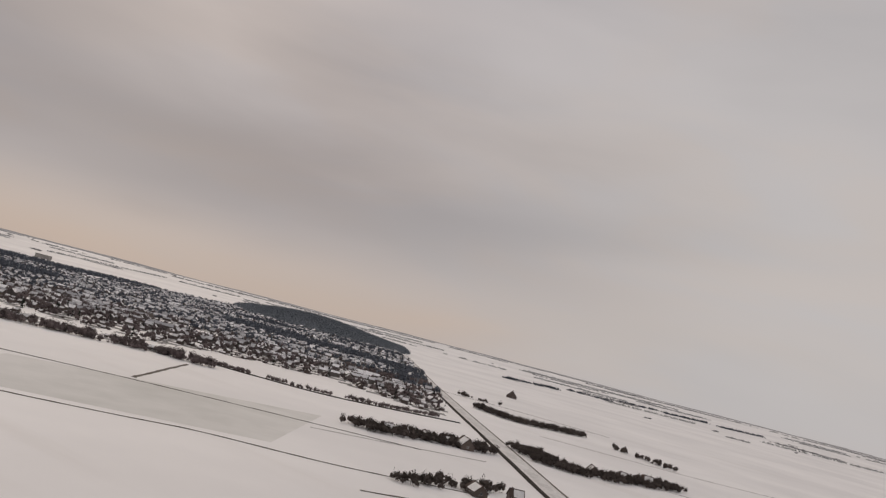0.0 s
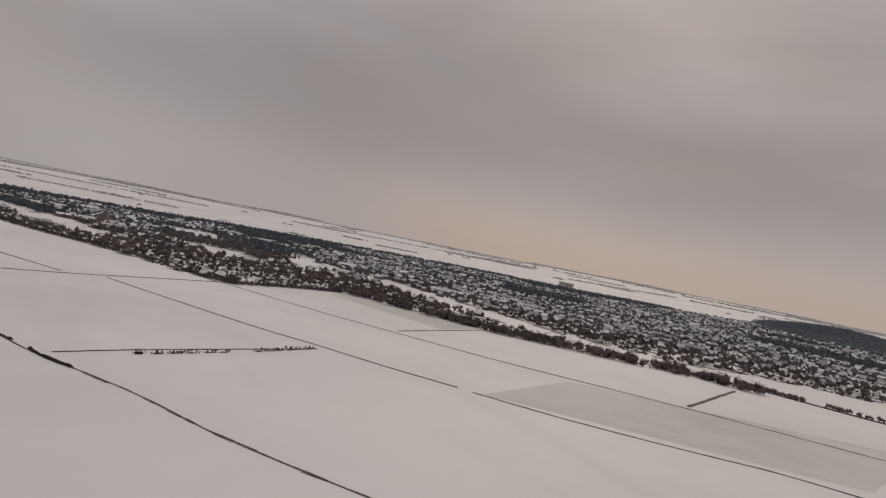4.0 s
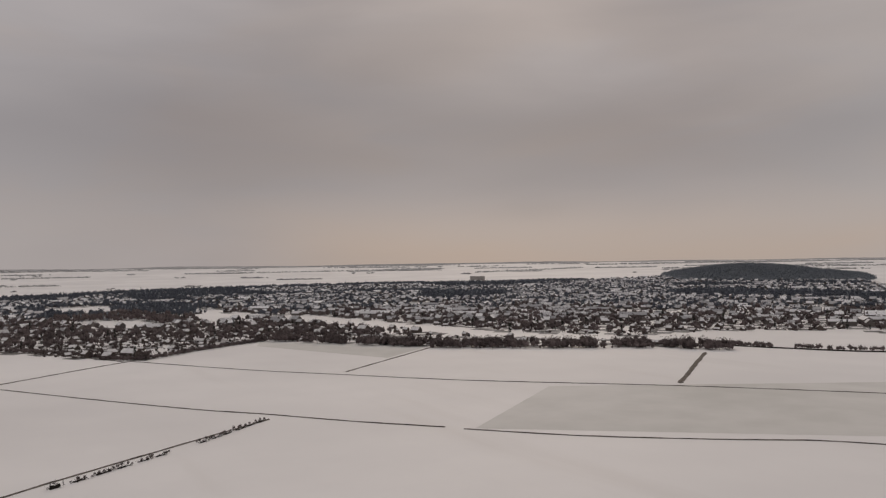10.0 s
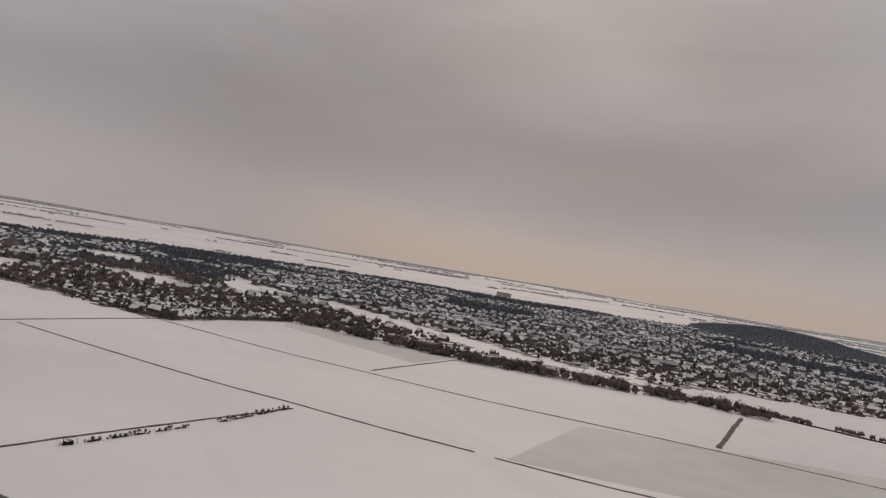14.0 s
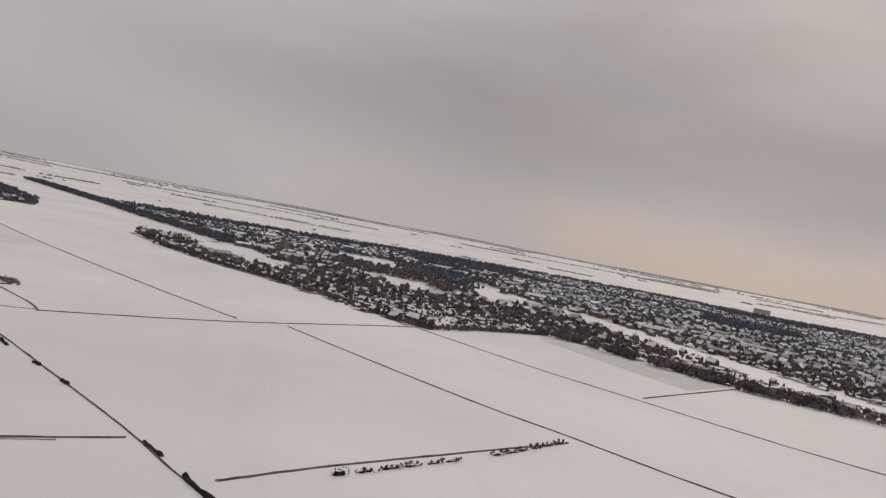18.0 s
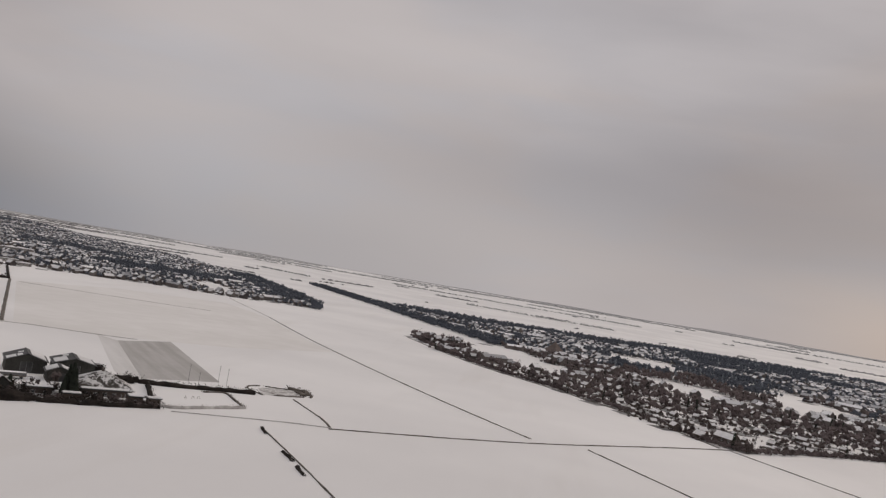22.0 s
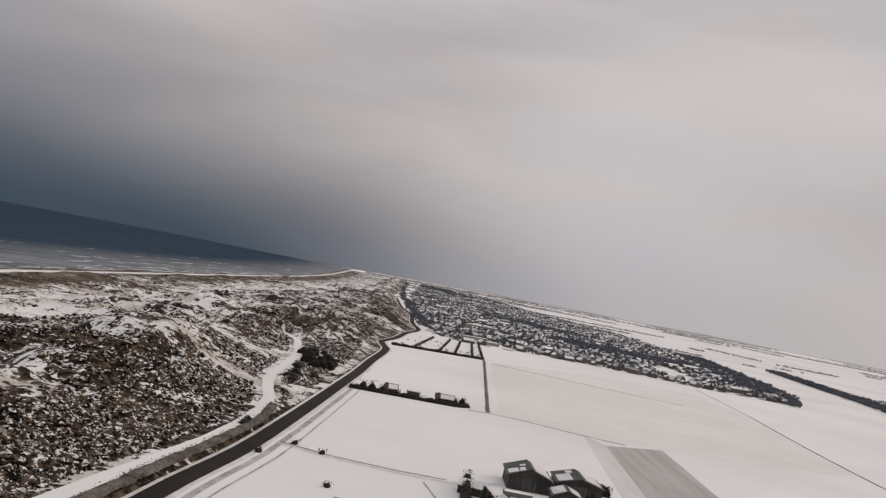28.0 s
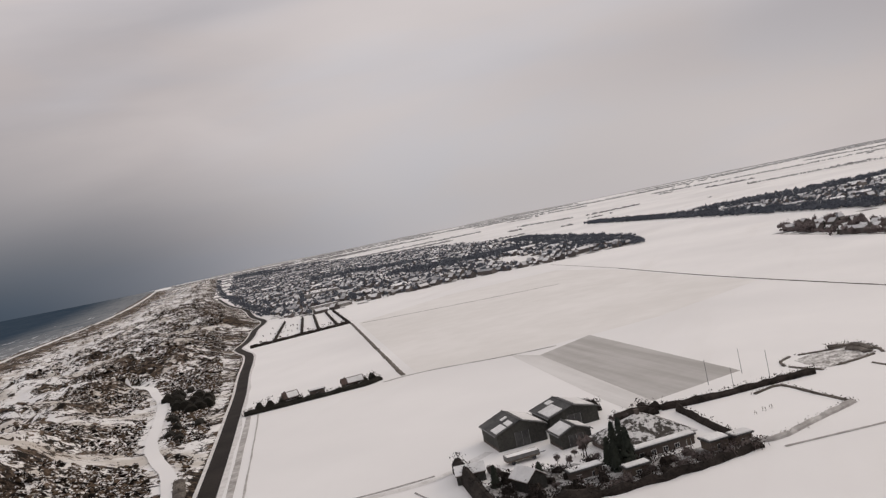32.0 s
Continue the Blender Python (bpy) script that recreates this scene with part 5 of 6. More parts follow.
patch("farm_garden", [(-272, -160), (-256, -149.5), (-265.5, -137.5), (-273, -126), (-285, -112), (-290.5, -117), (-284, -127), (-279.5, -136), (-283, -145), (-278, -156)], SOIL, "trampled garden soil with patchy snow", "garden", 0.03)


def low_building(name, label, category, cx, cy, turn, L, W, H, wall, windows=0, flat_snow=True):
    """A low flat-roofed building with an overhanging roof edge and a layer of snow on top."""
    ob = base(name, Matrix.Translation((cx, cy, rim(cx, cy))) @ Matrix.Rotation(turn, 4, "Z"), label, category)
    g = Geo()
    g.box(-L / 2, -W / 2, 0, L / 2, W / 2, H)
    part("wall", g.mesh("wall", wall), ob)
    r = Geo()
    r.box(-L / 2 - 0.35, -W / 2 - 0.35, H, L / 2 + 0.35, W / 2 + 0.35, H + 0.28)
    roof = part("roof", r.mesh("roof", METAL_ROOF), ob)
    s = Geo()
    s.prism([(-W / 2 - 0.1, H + 0.28), (W / 2 + 0.1, H + 0.28), (W / 2, H + 0.46), (0, H + 0.52), (-W / 2, H + 0.45)], -L / 2 - 0.1, L / 2 + 0.1)
    part("roof_snow", s.mesh("roof_snow", ROOF_SNOW), roof, "even layer of snow", at=Matrix.Rotation(pi / 2, 4, "Z"))
    for k in range(windows):
        x = -L / 2 + L * (k + 0.5) / windows
        for e in (-1, 1):
            window_on(ob, Matrix.Translation((x, e * W / 2, min(1.0, H - 1.5))) @ Matrix.Rotation(pi * (e > 0), 4, "Z"))
    part("door", DOOR_MESH, ob, at=Matrix.Translation((L / 2 - 1.2, -W / 2, 0)))
    return ob


BT = atan2(B.y, B.x)
low_building("farm_wing", "long low brick wing in front of the farmhouse", "building", -286.6, -128.8, BT, 12.0, 2.0, 1.7, BRICK, 5)
low_building("shed", "low dark shed with a snowy flat roof", "shed", -286.2, -119.6, BT, 3.6, 3.2, 1.7, WOOD, 1)
low_building("shed", "low wooden shed with snow on its roof", "shed", -288.2, -115.4, BT, 3.4, 2.4, 1.6, WOOD, 1)
low_building("shed", "narrow garden shed among bare trees", "shed", -275.6, -131.8, BT, 4.2, 1.8, 1.5, WOOD, 1)
low_building("hen_house", "long low outbuilding behind the hedge", "shed", -275.8, -141.0, BT, 6.0, 2.0, 1.5, BRICK, 2)


def gable_shed(label, cx, cy, turn, L, W, H, R):
    ob = base("shed", Matrix.Translation((cx, cy, 0)) @ Matrix.Rotation(turn, 4, "Z"), label, "shed")
    g = Geo()
    g.prism([(-W / 2, 0), (W / 2, 0), (W / 2, H), (0, H + R * 0.96), (-W / 2, H)], -L / 2, L / 2)
    part("wall", g.mesh("wall", CLAD), ob)
    k = R / (W / 2)
    for e in (-1, 1):
        a, b = (e * (W / 2 + 0.3), H - 0.3 * k), (0.0, H + R)
        for nm, lift, th, mt in (("roof_slope", 0.0, 0.14, TILE), ("roof_snow", 0.15, 0.14, ROOF_SNOW)):
            s = Geo()
            q = [(a[0], a[1] + lift), (b[0], b[1] + lift), (b[0], b[1] + lift + th), (a[0], a[1] + lift + th)]
            s.prism(q if e < 0 else q[::-1], -L / 2 - 0.2, L / 2 + 0.2)
            part(nm, s.mesh(nm, mt), ob)
    part("door", DOOR_MESH, ob, at=Matrix.Translation((0, -L / 2, 0)))


gable_shed("dark shed with one thick snowy roof slope", -271.5, -150.0, BT + 0.3, 5.2, 4.0, 2.2, 1.5)
gable_shed("lean shed with a snowy roof inside the hedge corner", -277.5, -163.6, FARM_TURN - 0.2, 5.5, 3.2, 1.9, 1.1)
hedge("hedge", [(-283, -168.5), (-275, -163), (-266, -156.8), (-257, -150.5)], 2.6, 3.3, "tall dark clipped hedge at the farm corner", 1, density=3, low=0.85)
hedge("hedge", [(-255.5, -149), (-260, -143.5), (-265.5, -137)], 4.6, 2.9, "thick dark evergreen hedge at the corner of the farm", 9, density=4, low=0.6)
hedge("hedge", [(-312, -129), (-301.5, -123), (-291, -117)], 1.5, 1.7, "straight dark clipped hedge beside the lawn", 2)
hedge("hedge", [(-314, -133), (-317, -126), (-322, -118), (-328, -109), (-332, -102)], 2.4, 1.6, "long low bramble hedge across the snow", 3, density=1.6)
hedge("hedge", [(-289, -116), (-288, -110), (-297, -103), (-307, -96)], 1.8, 0.9, "low tangled hedge along the paddock", 4, FAINT)
hedge("hedge", [(-307, -96), (-315, -102), (-324, -109), (-319, -114)], 0.9, 0.5, "thin low hedge along the paddock", 5, DITCH)
hedge("hedge", [(-265.5, -137), (-269, -131), (-273, -125.5), (-278, -119), (-285, -112)], 3.0, 1.7, "dense dark shrub hedge along the farm front", 6, density=3, low=0.3)
hedge("hedge", [(-281, -161), (-276, -154), (-273, -146)], 1.2, 1.4, "dark hedge inside the farmyard", 7)
hedge("hedge", [(-309, -142), (-312, -137), (-315, -134)], 3.0, 2.0, "clump of bushes behind the farmhouse", 8, density=2)
for k, pts in enumerate(([(-341, -108), (-346, -109), (-350, -107)], [(-351, -105), (-352, -100), (-354, -95)], [(-353, -91), (-350, -88), (-345, -87)], [(-344, -89), (-340, -93), (-337, -97)], [(-334, -100), (-337, -104), (-340, -107)], [(-331, -103), (-334, -107)])):
    hedge("bramble_bank", pts, 0.9, 0.4, "low rough bank with brambles and snow", 10 + k, DITCH, category="bank")
patch("rough_ground", [(-346, -106), (-352, -101), (-355, -94), (-351, -89), (-345, -88.5), (-337, -95), (-335.5, -101)], mottled("rough_snowy_soil", (0.14, 0.125, 0.11), (0.86, 0.845, 0.83), 0.45, 0.95, fine=1.8, relief=0.2), "rough trodden ground under patchy snow", "ground")
hedge("bramble_bank", [(-355, -98), (-355.5, -94), (-353, -90.5), (-348.5, -89)], 2.4, 1.1, "high rough bank of soil and brambles", 17, DITCH, density=2, category="bank", low=0.4)
hedge("bramble_bank", [(-352, -94), (-349, -91), (-346, -90)], 2.6, 0.8, "rough mound of brambles in snow", 15, DITCH, category="bank")
put_trees([(-276, -140.5, 0.62), (-278, -122, 0.6), (-274.5, -137.5, 0.5), (-280.5, -124, 0.5)])
r0 = random.Random(4)
FRONT = [(-278, -159), (-272, -152), (-268, -145), (-269, -138.5), (-271.5, -132), (-275.5, -126), (-280, -120), (-284, -115)]
for x, y in FRONT:
    put_trees([(x + r0.uniform(-3, 2), y + r0.uniform(-2, 2), r0.uniform(0.28, 0.6)) for _ in range(3)])
put_trees([(-286, -143, 0.9), (-287.4, -144.0, 0.7), (-286.5, -145.5, 0.62), (-281.5, -140, 0.55), (-306, -142, 0.5), (-308, -139.5, 0.45), (-283, -148, 0.5), (-281, -145, 0.55), (-318, -140, 0.35)])


FRONT_SHRUBS = [(-259, -149.5), (-262, -146), (-264.5, -151.5), (-266, -147), (-262.5, -141.5), (-267.5, -142), (-269.5, -153.5), (-268, -137.5), (-270.5, -132.5), (-283, -141.5), (-281, -131), (-283.5, -124), (-281, -120.5), (-275, -143.5), (-273, -137), (-276.5, -130.5), (-275.5, -126.5), (-268.5, -140), (-270, -134.5), (-272.5, -129.5), (-277, -123.5), (-282.5, -117),
                (-275, -155.5), (-277.5, -151), (-279, -147), (-280, -127), (-284.5, -113.5)]
for k, (x, y) in enumerate(FRONT_SHRUBS):
    a, w = r0.uniform(0, 3), r0.uniform(2.2, 3.6)
    hedge("bush", [(x - cos(a) * w * 0.4, y - sin(a) * w * 0.4), (x, y), (x + cos(a) * w * 0.4, y + sin(a) * w * 0.4)], w * 0.8, r0.uniform(1.6, 2.6) if k < 7 else r0.uniform(1.0, 2.0), "tangled dark shrub in the farm garden", 200 + k, HEDGE if k < 7 or y < -136 else (TWIG, HEDGE, TWIG)[k % 3], 0.7, None, 5, "bush", 0.42)
for k, (x, y, w, h) in enumerate(((-319, -149, 3.4, 2.4), (-322, -151, 2.6, 1.8), (-315, -137, 3.0, 2.2), (-311.5, -134.5, 2.4, 1.6), (-308, -136, 2.0, 1.5))):
    hedge("bush", [(x - w * 0.4, y - 0.5), (x, y), (x + w * 0.4, y + 0.6)], w, h, "dark bush behind the farm buildings", 230 + k, HEDGE, 0.7, None, 3, "bush")


def spruce(x, y, high, label):
    r = random.Random(int(x * 7 + y))
    ob = base("conifer", Matrix.Translation((x, y, 0)), label, "tree")
    t, g = Geo(), Geo()
    stem(t, (0, 0, 0), (0, 0, high * 0.9), 0.2, 0.04)
    part("trunk", t.mesh("trunk", BARK), ob)
    for k in range(260):
        z = r.uniform(0.06, 1.0)
        a, rad = r.uniform(0, 2 * pi), (1.03 - z) * high * 0.24 * r.uniform(0.4, 1)
        p = Vector((cos(a) * rad, sin(a) * rad, z * high))
        g.face(p, p + Vector((-sin(a) * 0.4, cos(a) * 0.4, -0.3)), p + Vector((cos(a) * 0.5, sin(a) * 0.5, -0.6)), p + Vector((sin(a) * 0.4, -cos(a) * 0.4, -0.3)))
    part("crown", g.mesh("crown", FIR), ob)


for x, y, h in ((-279.4, -134.4, 9.2), (-278.4, -133.2, 7.6), (-280.4, -136.0, 8.2), (-277.8, -135.4, 5.4), (-282.0, -137.8, 5.0), (-273.2, -157.0, 4.2), (-275.0, -149.0, 3.6), (-282.5, -135.0, 4.0)):
    spruce(x, y, h, "dark conifer beside the farmhouse")


def field_pole(x, y, high):
    ob = base("pole", Matrix.Translation((x, y, 0)), "thin bare wooden pole standing in snow", "pole", "field poles")
    g = Geo()
    stem(g, (0, 0, -0.1), (0, 0, high), 0.07, 0.05, 6)
    part("post", g.mesh("post", STEEL), ob)
    c = Geo()
    c.box(-0.5, -0.05, high - 0.4, 0.5, 0.05, high - 0.3)
    part("crossbar", c.mesh("crossbar", STEEL), ob)


for x, y, h in ((-331, -124.5, 6.0), (-325, -118.5, 5.0), (-339, -117.5, 6.0), (-329.5, -111, 7.0)):
    field_pole(x, y, h)


def play_frame(x, y, k):
    ob = base("play_frame", Matrix.Translation((x, y, 0)) @ Matrix.Rotation(k * 1.1, 4, "Z") @ Matrix.Scale(0.42, 4), "small wooden play frame on the snowy lawn", "play frame", "play frames")
    for px in (-0.7, 0.7):
        for e in (-1, 1):
            g = Geo()
            stem(g, (px, e * 0.6, 0), (px, 0, 1.9), 0.07, 0.06, 5)
            part("leg", g.mesh("leg", WOOD), ob)
    g = Geo()
    stem(g, (-0.9, 0, 1.9), (0.9, 0, 1.9), 0.07, 0.07, 5)
    part("beam", g.mesh("beam", WOOD), ob)


for k, (x, y) in enumerate(((-304.6, -113.4), (-306.2, -111.8), (-307.4, -110.6))):
    play_frame(x, y, k)

for k, (x, y) in enumerate(((-264, -199), (-245, -178), (-246, -164), (-263, -208), (-248, -204))):
    hedge("bush", [(x - 0.7, y - 0.4), (x, y), (x + 0.8, y + 0.3)], 1.5, 1.1, "small dark bush alone in the snow", 30 + k, BUSH, 0.8, category="bush")

# ---- the two houses beside the dune road ----
hedge("hedge", [(-353, -275), (-360, -266), (-370, -254), (-380, -243), (-386, -241)], 3.2, 1.9, "thick dark hedge in front of two houses", 40, BUSH, density=2.2)


def road_house(label, cx, cy, turn, L, W, H, R):
    ob = base("house", Matrix.Translation((cx, cy, 0)) @ Matrix.Rotation(turn, 4, "Z"), label, "house")
    g = Geo()
    g.prism([(-W / 2, 0), (W / 2, 0), (W / 2, H), (0, H + R * 0.97), (-W / 2, H)], -L / 2, L / 2)
    part("wall", g.mesh("wall", BRICK), ob)
    k = R / (W / 2)
    for e in (-1, 1):
        a, b = (e * (W / 2 + 0.4), H - 0.4 * k), (0.0, H + R)
        s = Geo()
        q = [a, b, (b[0], b[1] + 0.2), (a[0], a[1] + 0.2)]
        s.prism(q if e < 0 else q[::-1], -L / 2 - 0.3, L / 2 + 0.3)
        sl = part("roof_slope", s.mesh("roof_slope", TILE), ob)
        n = Geo()
        q = [(a[0] * 0.95, a[1] + 0.05 * W / 2 * k + 0.2), (b[0] + e * 0.4, b[1] - 0.4 * k + 0.2), (b[0] + e * 0.4, b[1] - 0.4 * k + 0.34), (a[0] * 0.95, a[1] + 0.05 * W / 2 * k + 0.36)]
        n.prism(q if e < 0 else q[::-1], -L / 2, L / 2 * (0.5 if e < 0 else 0.9))
        part("roof_snow", n.mesh("roof_snow", ROOF_SNOW), sl, "snow half slid off the tiles")
    c = Geo()
    c.box(-0.25, L * 0.3, H + R - 0.6, 0.25, L * 0.3 + 0.5, H + R + 0.5)
    part("chimney", c.mesh("chimney", BRICK), ob)
    for e in (-1, 1):
        for y in (-L * 0.3, 0, L * 0.3):
            window_on(ob, Matrix.Translation((e * W / 2, y, 0.9)) @ Matrix.Rotation(e * pi / 2, 4, "Z"))
    window_on(ob, Matrix.Translation((0, -L / 2, 1.0)))
    part("front_door", DOOR_MESH, ob, at=Matrix.Translation((1.8, -L / 2, 0)))


ALONG = atan2(-35.0, 30.0)
road_house("dark brick house behind a hedge beside the road", -367.5, -266.0, ALONG - pi / 2 + 0.1, 5.0, 4.2, 1.9, 1.6)
road_house("long brick house with a snowy tiled roof", -381.0, -249.0, ALONG - pi / 2, 7.4, 4.2, 1.8, 1.5)
low_building("garage", "low garage between two roadside houses", "garage", -372.0, -258.0, ALONG, 5, 3, 2.2, BRICK, 1)
for x, y, s in ((-356.5, -271, 0.55), (-359, -268.5, 0.6), (-363, -266.5, 0.45), (-385, -243, 0.5), (-383, -245, 0.4), (-366, -261, 0.35)):
    hedge("bush", [(x - 1.0, y - 0.8), (x, y), (x + 1.0, y + 0.8)], 6 * s, 6.5 * s, "dark round evergreen in a roadside garden", int(-x), BUSH, 0.8, None, 3, "bush")

# ---- scrub between footpath and road ----
SCRUB = [(-400, -345), (-392, -338), (-384, -328), (-376, -316), (-368, -311), (-352, -303), (-340, -291), (-330, -282)]
for k, (x, y) in enumerate(SCRUB):
    big = k in (1, 2, 3, 4)
    for q in range(4 if big else 2):
        dx, dy = rng.uniform(-6, 6), rng.uniform(-5, 5)
        hedge("bush", [(x + dx - 2.2, y + dy - 1.6), (x + dx, y + dy), (x + dx + 2.2, y + dy + 1.7)], 5.4 if big else 3.4, 3.6 if big else 2.0,
              "dark evergreen scrub on the dune slope", 60 + k * 4 + q, BUSH, 1.2, dune_z, 2.2, "bush")
hedge("bush", [(-262, -225.5), (-259.5, -223.5), (-257, -222)], 2.2, 1.6, "dark bush beside the dune road", 95, BUSH, 1.0, dune_z, 2, "bush")


def thorn():
    """Brown thorn twigs, with snow caught on their upper sides."""
    m, g, b = material("thorn_with_snow", 0.95, 0.1)
    p = place(g)
    f = g.math("ADD", g.math("MULTIPLY", g.noise(p, 0.06), 0.5), g.math("MULTIPLY", g.add("ShaderNodeNewGeometry", 8), 0.5))
    c = g.mix(g.ramp(f, 0.36, 0.74), rgb((0.008, 0.006, 0.0045)), rgb((0.110, 0.078, 0.054)))
    up = g.nodes.new("ShaderNodeSeparateXYZ")
    g.put(up, 0, g.add("ShaderNodeNewGeometry", 1))
    caught = g.math("MULTIPLY", g.ramp(up.outputs[2], 0.35, 0.8), g.ramp(g.noise(p, 0.8, 3, 0.6, 0.5), 0.53, 0.60))
    g.put(b, "Base Color", g.mix(caught, c, rgb((0.72, 0.70, 0.685))))
    return m


THORN = thorn()


def dune_scrub():
    """Low thorn bushes in drifts over the dunes, with marram tufts between them."""
    r = random.Random(9)
    bushes, tufts = Geo(), Geo()
    made = 0
    while made < 33000:
        near = r.random() < 0.74
        s, w = (r.uniform(90, 560), 20 + 175 * r.random() ** 1.3) if near else (r.uniform(560, 1500), 20 + 190 * r.random() ** 1.2)
        if near and r.random() < 0.16:   # a dense thicket, placed to fit the dark lower-left corner of the camera's view
            s, w = r.uniform(215, 325), r.uniform(22, 84)
        x, y = s * U.x + (w - INLAND) * N.x, s * U.y + (w - INLAND) * N.y
        road = float(np.interp(s, ROAD_AT[:, 0], ROAD_AT[:, 1]))
        track = float(np.interp(s, PATH_AT[:, 0], PATH_AT[:, 1]))
        thick = noise.fractal((x * 0.022, y * 0.022, 11.0), 0.9, 2.0, 4) - 0.35 * step01(w, 90, 190) + 0.12 * step01(430 - s, 0, 200) + 0.5 * exp(-((s - 268) / 52) ** 2 - ((w - 50) / 32) ** 2)
        if w < road + 7 or (abs(w - track) < 4.6 and s < PATH_AT[-1, 0]) or thick < 0.03 + r.uniform(-0.12, 0.12):
            continue
        made += 1
        z, h = dune_z(x, y) - 0.05, r.uniform(0.25, 0.6)
        if made % 5:
            size = (0.4 + 0.95 * r.random() ** 2) * (1.0 if near else 1.5)
            lump(bushes, r, x, y, z + size * 0.25, size, size * r.uniform(0.45, 0.75))
            continue
        for k in range(4):
            a = r.uniform(0, 2 * pi)
            d = Vector((cos(a), sin(a), 0)) * h * r.uniform(0.5, 1.0)
            n = Vector((-sin(a), cos(a), 0)) * h * 0.25
            p = Vector((x, y, z)) + d * 0.2
            tufts.face(p - n, p + n, p + d * 0.8 + n * 0.5 + Vector((0, 0, h)), p + d * 0.5 - n * 0.6 + Vector((0, 0, h * 0.8)))
    tagged(new("thorn_bushes", bushes.mesh("thorn_bushes", THORN)), "low dark brown thorn bushes over the dunes", "scrub", kind="stuff")
    tagged(new("marram_tufts", tufts.mesh("marram_tufts", THORN)), "brown marram tufts standing out of the snow", "scrub", kind="stuff")


dune_scrub()

# ---- allotments and buildings at the edge of the far village ----
C0, C1, D0, D1 = Vector((-532, -407)), Vector((-583, -367)), Vector((-655, -480)), Vector((-690, -444))
hedge("hedge", [tuple(C0), tuple(C0.lerp(C1, 0.5)), tuple(C1)], 3.0, 2.2, "dark hedge along the allotments", 101, step=2.5)
for k, f in enumerate((0.22, 0.5, 0.68, 0.88, 1.0)):
    hedge("hedge", [tuple(C0.lerp(C1, f)), tuple(D0.lerp(D1, f))], 2.2, 1.6, "thin hedge between allotment plots", 102 + k, step=4, density=0.8)
ORCHARD = [tuple(C0.lerp(C1, u).lerp(D0.lerp(D1, u), v)) for u, v in ((0.12, 0.12), (0.3, 0.15), (0.14, 0.4), (0.36, 0.35), (0.58, 0.12), (0.78, 0.12), (0.94, 0.14), (0.16, 0.7), (0.4, 0.6), (0.82, 0.22))]
for x, y in ORCHARD:
    put_trees([(x + rng.uniform(-5, 5), y + rng.uniform(-5, 5), rng.uniform(0.22, 0.4)) for _ in range(5)])
VT = atan2(0.61, -0.79)
low_building("hall", "long low hall with a snowy flat roof", "building", -742, -485, VT, 24, 9, 2.6, CONCRETE, 5)
low_building("hall", "long flat-roofed building at the village edge", "building", -722, -455, VT, 17, 7, 2.2, CONCRETE, 4)
low_building("apartment_block", "long apartment block with a snowy roof", "building", -900, -585, VT, 38, 9, 5.5, CONCRETE, 8)
low_building("apartment_block", "plain apartment block beyond the village", "building", -1560, 1010, 0.7, 30, 16, 11, CONCRETE, 6)


def church():
    ob = base("church", Matrix.Translation((-800, 6, 0)) @ Matrix.Rotation(0.9, 4, "Z") @ Matrix.Scale(0.85, 4), "brown church under one great pointed tent roof", "church")
    g = Geo()
    g.box(-8.0, -8.0, 0, 8.0, 8.0, 3.6)
    part("wall", g.mesh("wall", STONE), ob)
    lo, mid, top = [(-9, -9), (9, -9), (9, 9), (-9, 9)], 4.6, (0, 0, 14.2)
    for i in range(4):
        s = Geo()
        (x0, y0), (x1, y1) = lo[i], lo[(i + 1) % 4]
        m0, m1 = (x0 * 0.5, y0 * 0.5, 7.6), (x1 * 0.5, y1 * 0.5, 7.6)
        s.face((x0, y0, 3.4), (x1, y1, 3.4), m1, m0)
        s.face(m0, m1, top)
        part("roof_slope", s.mesh("roof_slope", STONE), ob)
    c = Geo()
    stem(c, (0, 0, 14.0), (0, 0, 16.2), 0.16, 0.08)
    part("finial", c.mesh("finial", STEEL), ob)
    for k in range(4):
        for x in (-4.5, 0.0, 4.5):
            w = Geo()
            w.box(-0.7, -0.06, 0, 0.7, 0.06, 2.0)
            part("window", w.mesh("window", PANE), ob, at=Matrix.Rotation(k * pi / 2, 4, "Z") @ Matrix.Translation((x, -8.0, 1.0)))


church()

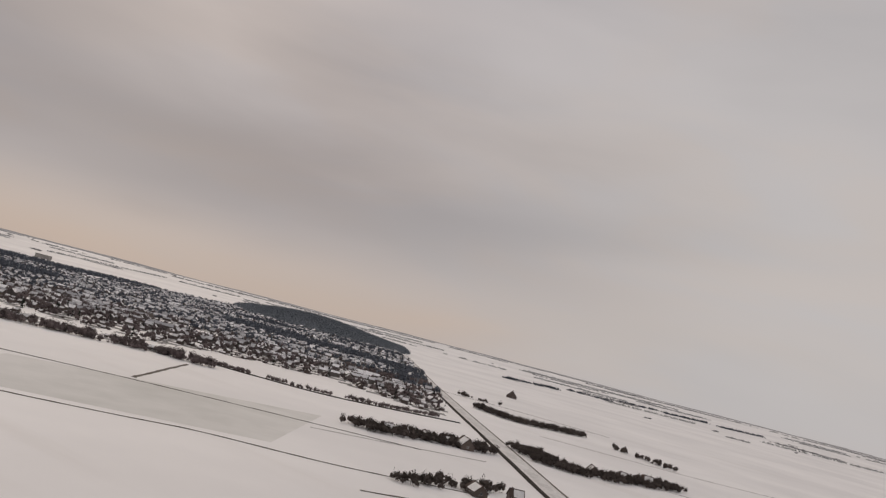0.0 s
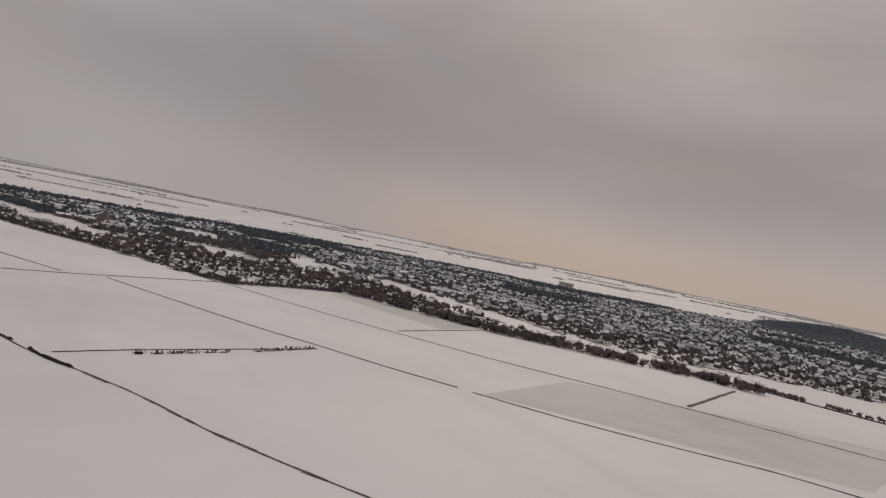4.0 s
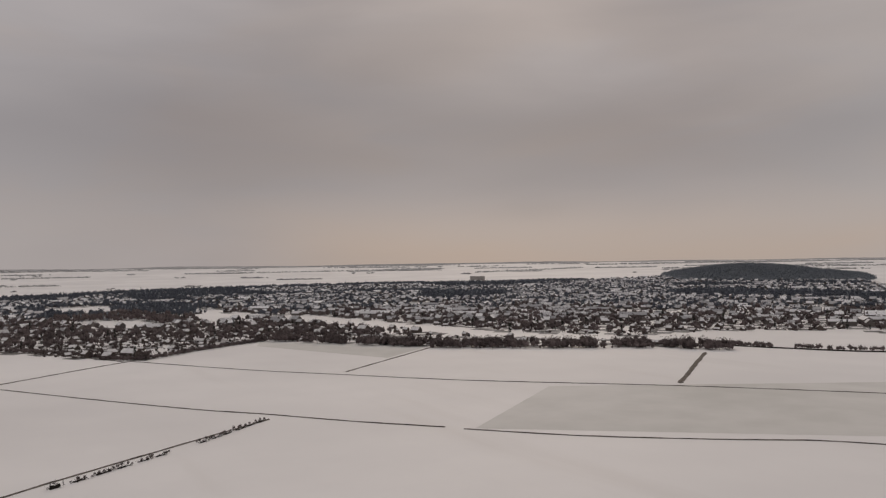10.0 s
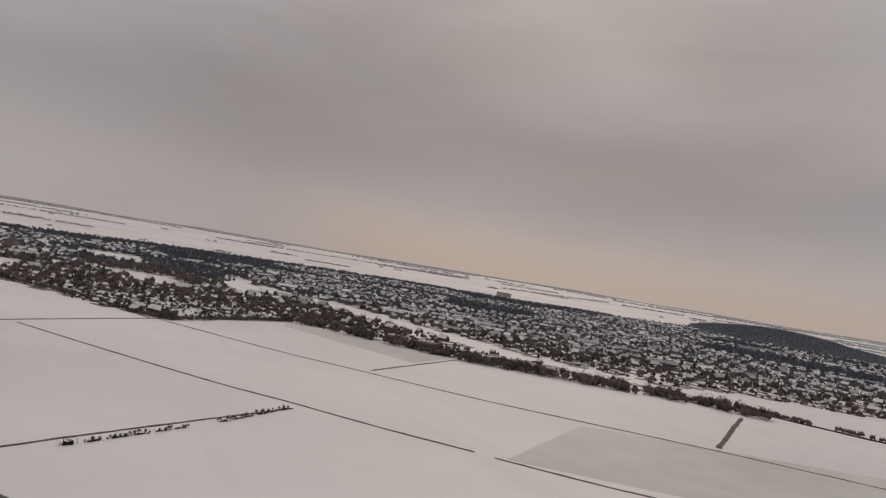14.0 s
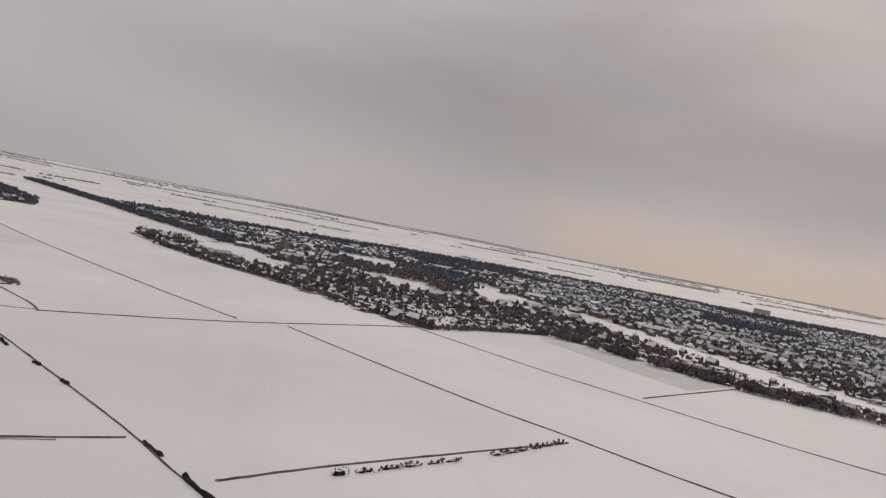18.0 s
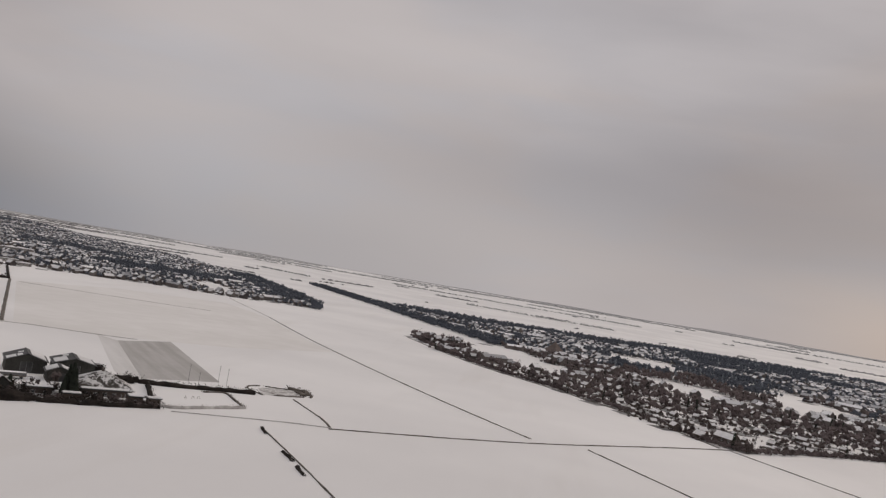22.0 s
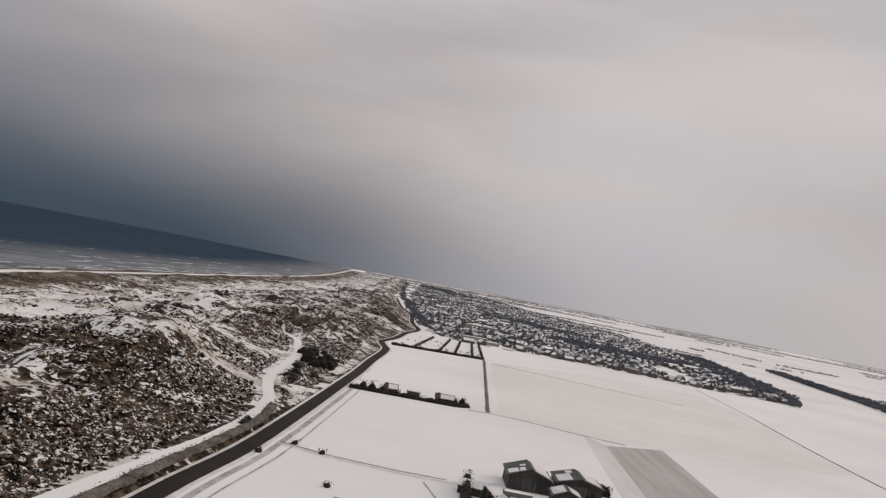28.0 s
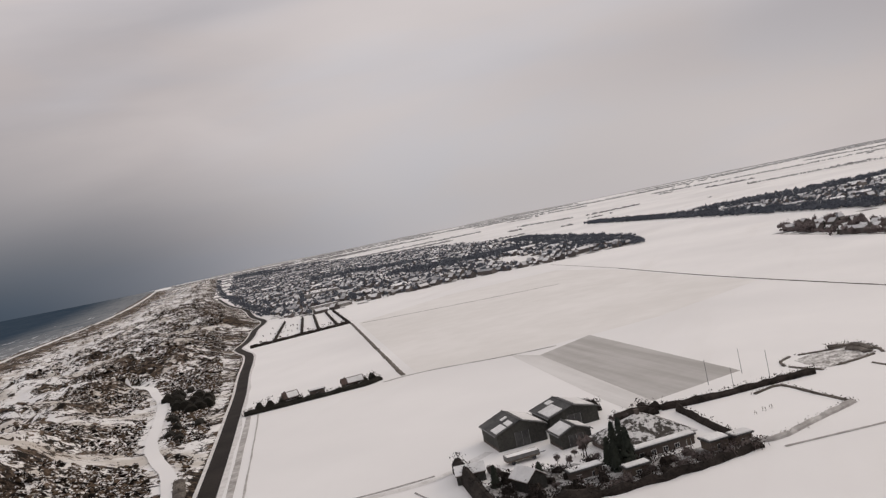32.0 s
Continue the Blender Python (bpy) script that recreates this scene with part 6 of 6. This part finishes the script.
# ---- farmsteads among the polder copses ----
for label, x, y, a, L, W, H, R in (
        ("farmhouse with a brown tiled roof among bare trees", -113, 343, 0.9, 9, 7, 2.0, 3.6), ("brick house with a snowy roof in a copse", -128, 330, 0.9, 6, 4.5, 1.9, 2.2),
        ("brick house with a snowy roof in a copse", -139, 313, 2.2, 6, 4.5, 1.9, 2.2), ("brick house with a snowy roof in a copse", -134, 322, 0.5, 5, 4, 1.9, 2.0),
        ("low snowy-roofed barn in a copse", -121, 338, 2.4, 7, 4.5, 1.8, 2.0), ("small brown-roofed house beside the polder road", -44, 258, 2.3, 5, 4, 1.9, 2.2),
        ("long snowy-roofed barn in a farmyard", -52, 244, 0.9, 8, 5, 1.8, 2.2), ("house with a steep roof behind bare trees", -71, 406, 0.7, 6, 5, 1.9, 2.8),
        ("house with a steep roof behind bare trees", -52, 440, 1.9, 6, 5, 1.9, 2.8), ("house with a snowy roof behind bare trees", -60, 424, 1.2, 5, 4.5, 1.9, 2.4),
        ("pointed farmhouse alone in the polder", -374, 926, 0.4, 13, 13, 2.5, 7.0)):
    road_house(label, x, y, a, L, W, H, R)

# ---- the row of saplings along a ditch ----
for a, b, n in (((-183, 17), (-200, 41), 22), ((-206, 48), (-227, 73), 22)):
    put_trees([(a[0] + (b[0] - a[0]) * k / n - 2.2 + rng.uniform(-0.5, 0.5), a[1] + (b[1] - a[1]) * k / n + 1.4 + rng.uniform(-0.5, 0.5), rng.uniform(0.18, 0.3)) for k in range(n)])

for a, b, n in (((-181.5, 12.5), (-202.5, 42), 6), ((-208, 49.5), (-229, 74.5), 6)):
    for k in range(n):
        p, q = Vector(a).lerp(Vector(b), (k + rng.uniform(0, 0.2)) / n), Vector(a).lerp(Vector(b), (k + rng.uniform(0.5, 0.85)) / n)
        hedge("bush", [tuple(p), tuple((p + q) / 2), tuple(q)], rng.uniform(0.5, 0.9), 1.5 if k == 0 and n == 6 and a[0] > -190 else rng.uniform(0.25, 0.5), "low dark scrub under a row of saplings", 130 + k, HEDGE, 0.8, None, 1.5, "bush", 0.3)
hedge("thorn_strip", [(-205, -189.5), (-238, -208.5), (-266, -226), (-285, -242)], 3.4, 1.0, "dark thorn strip between footpath and road", 120, DITCH, 2.0, dune_z, 1.6, "scrub")
hedge("thorn_strip", [(-125, -142), (-165, -166), (-205, -189)], 3.4, 1.0, "dark thorn strip between footpath and road", 121, DITCH, 2.5, dune_z, 1.2, "scrub")

# ---- from the plan's units to metres ----
for ob in list(scene.objects):
    if ob.parent is None and ob.type in ("MESH", "EMPTY"):
        ob.matrix_basis = Matrix.Scale(K, 4) @ ob.matrix_basis
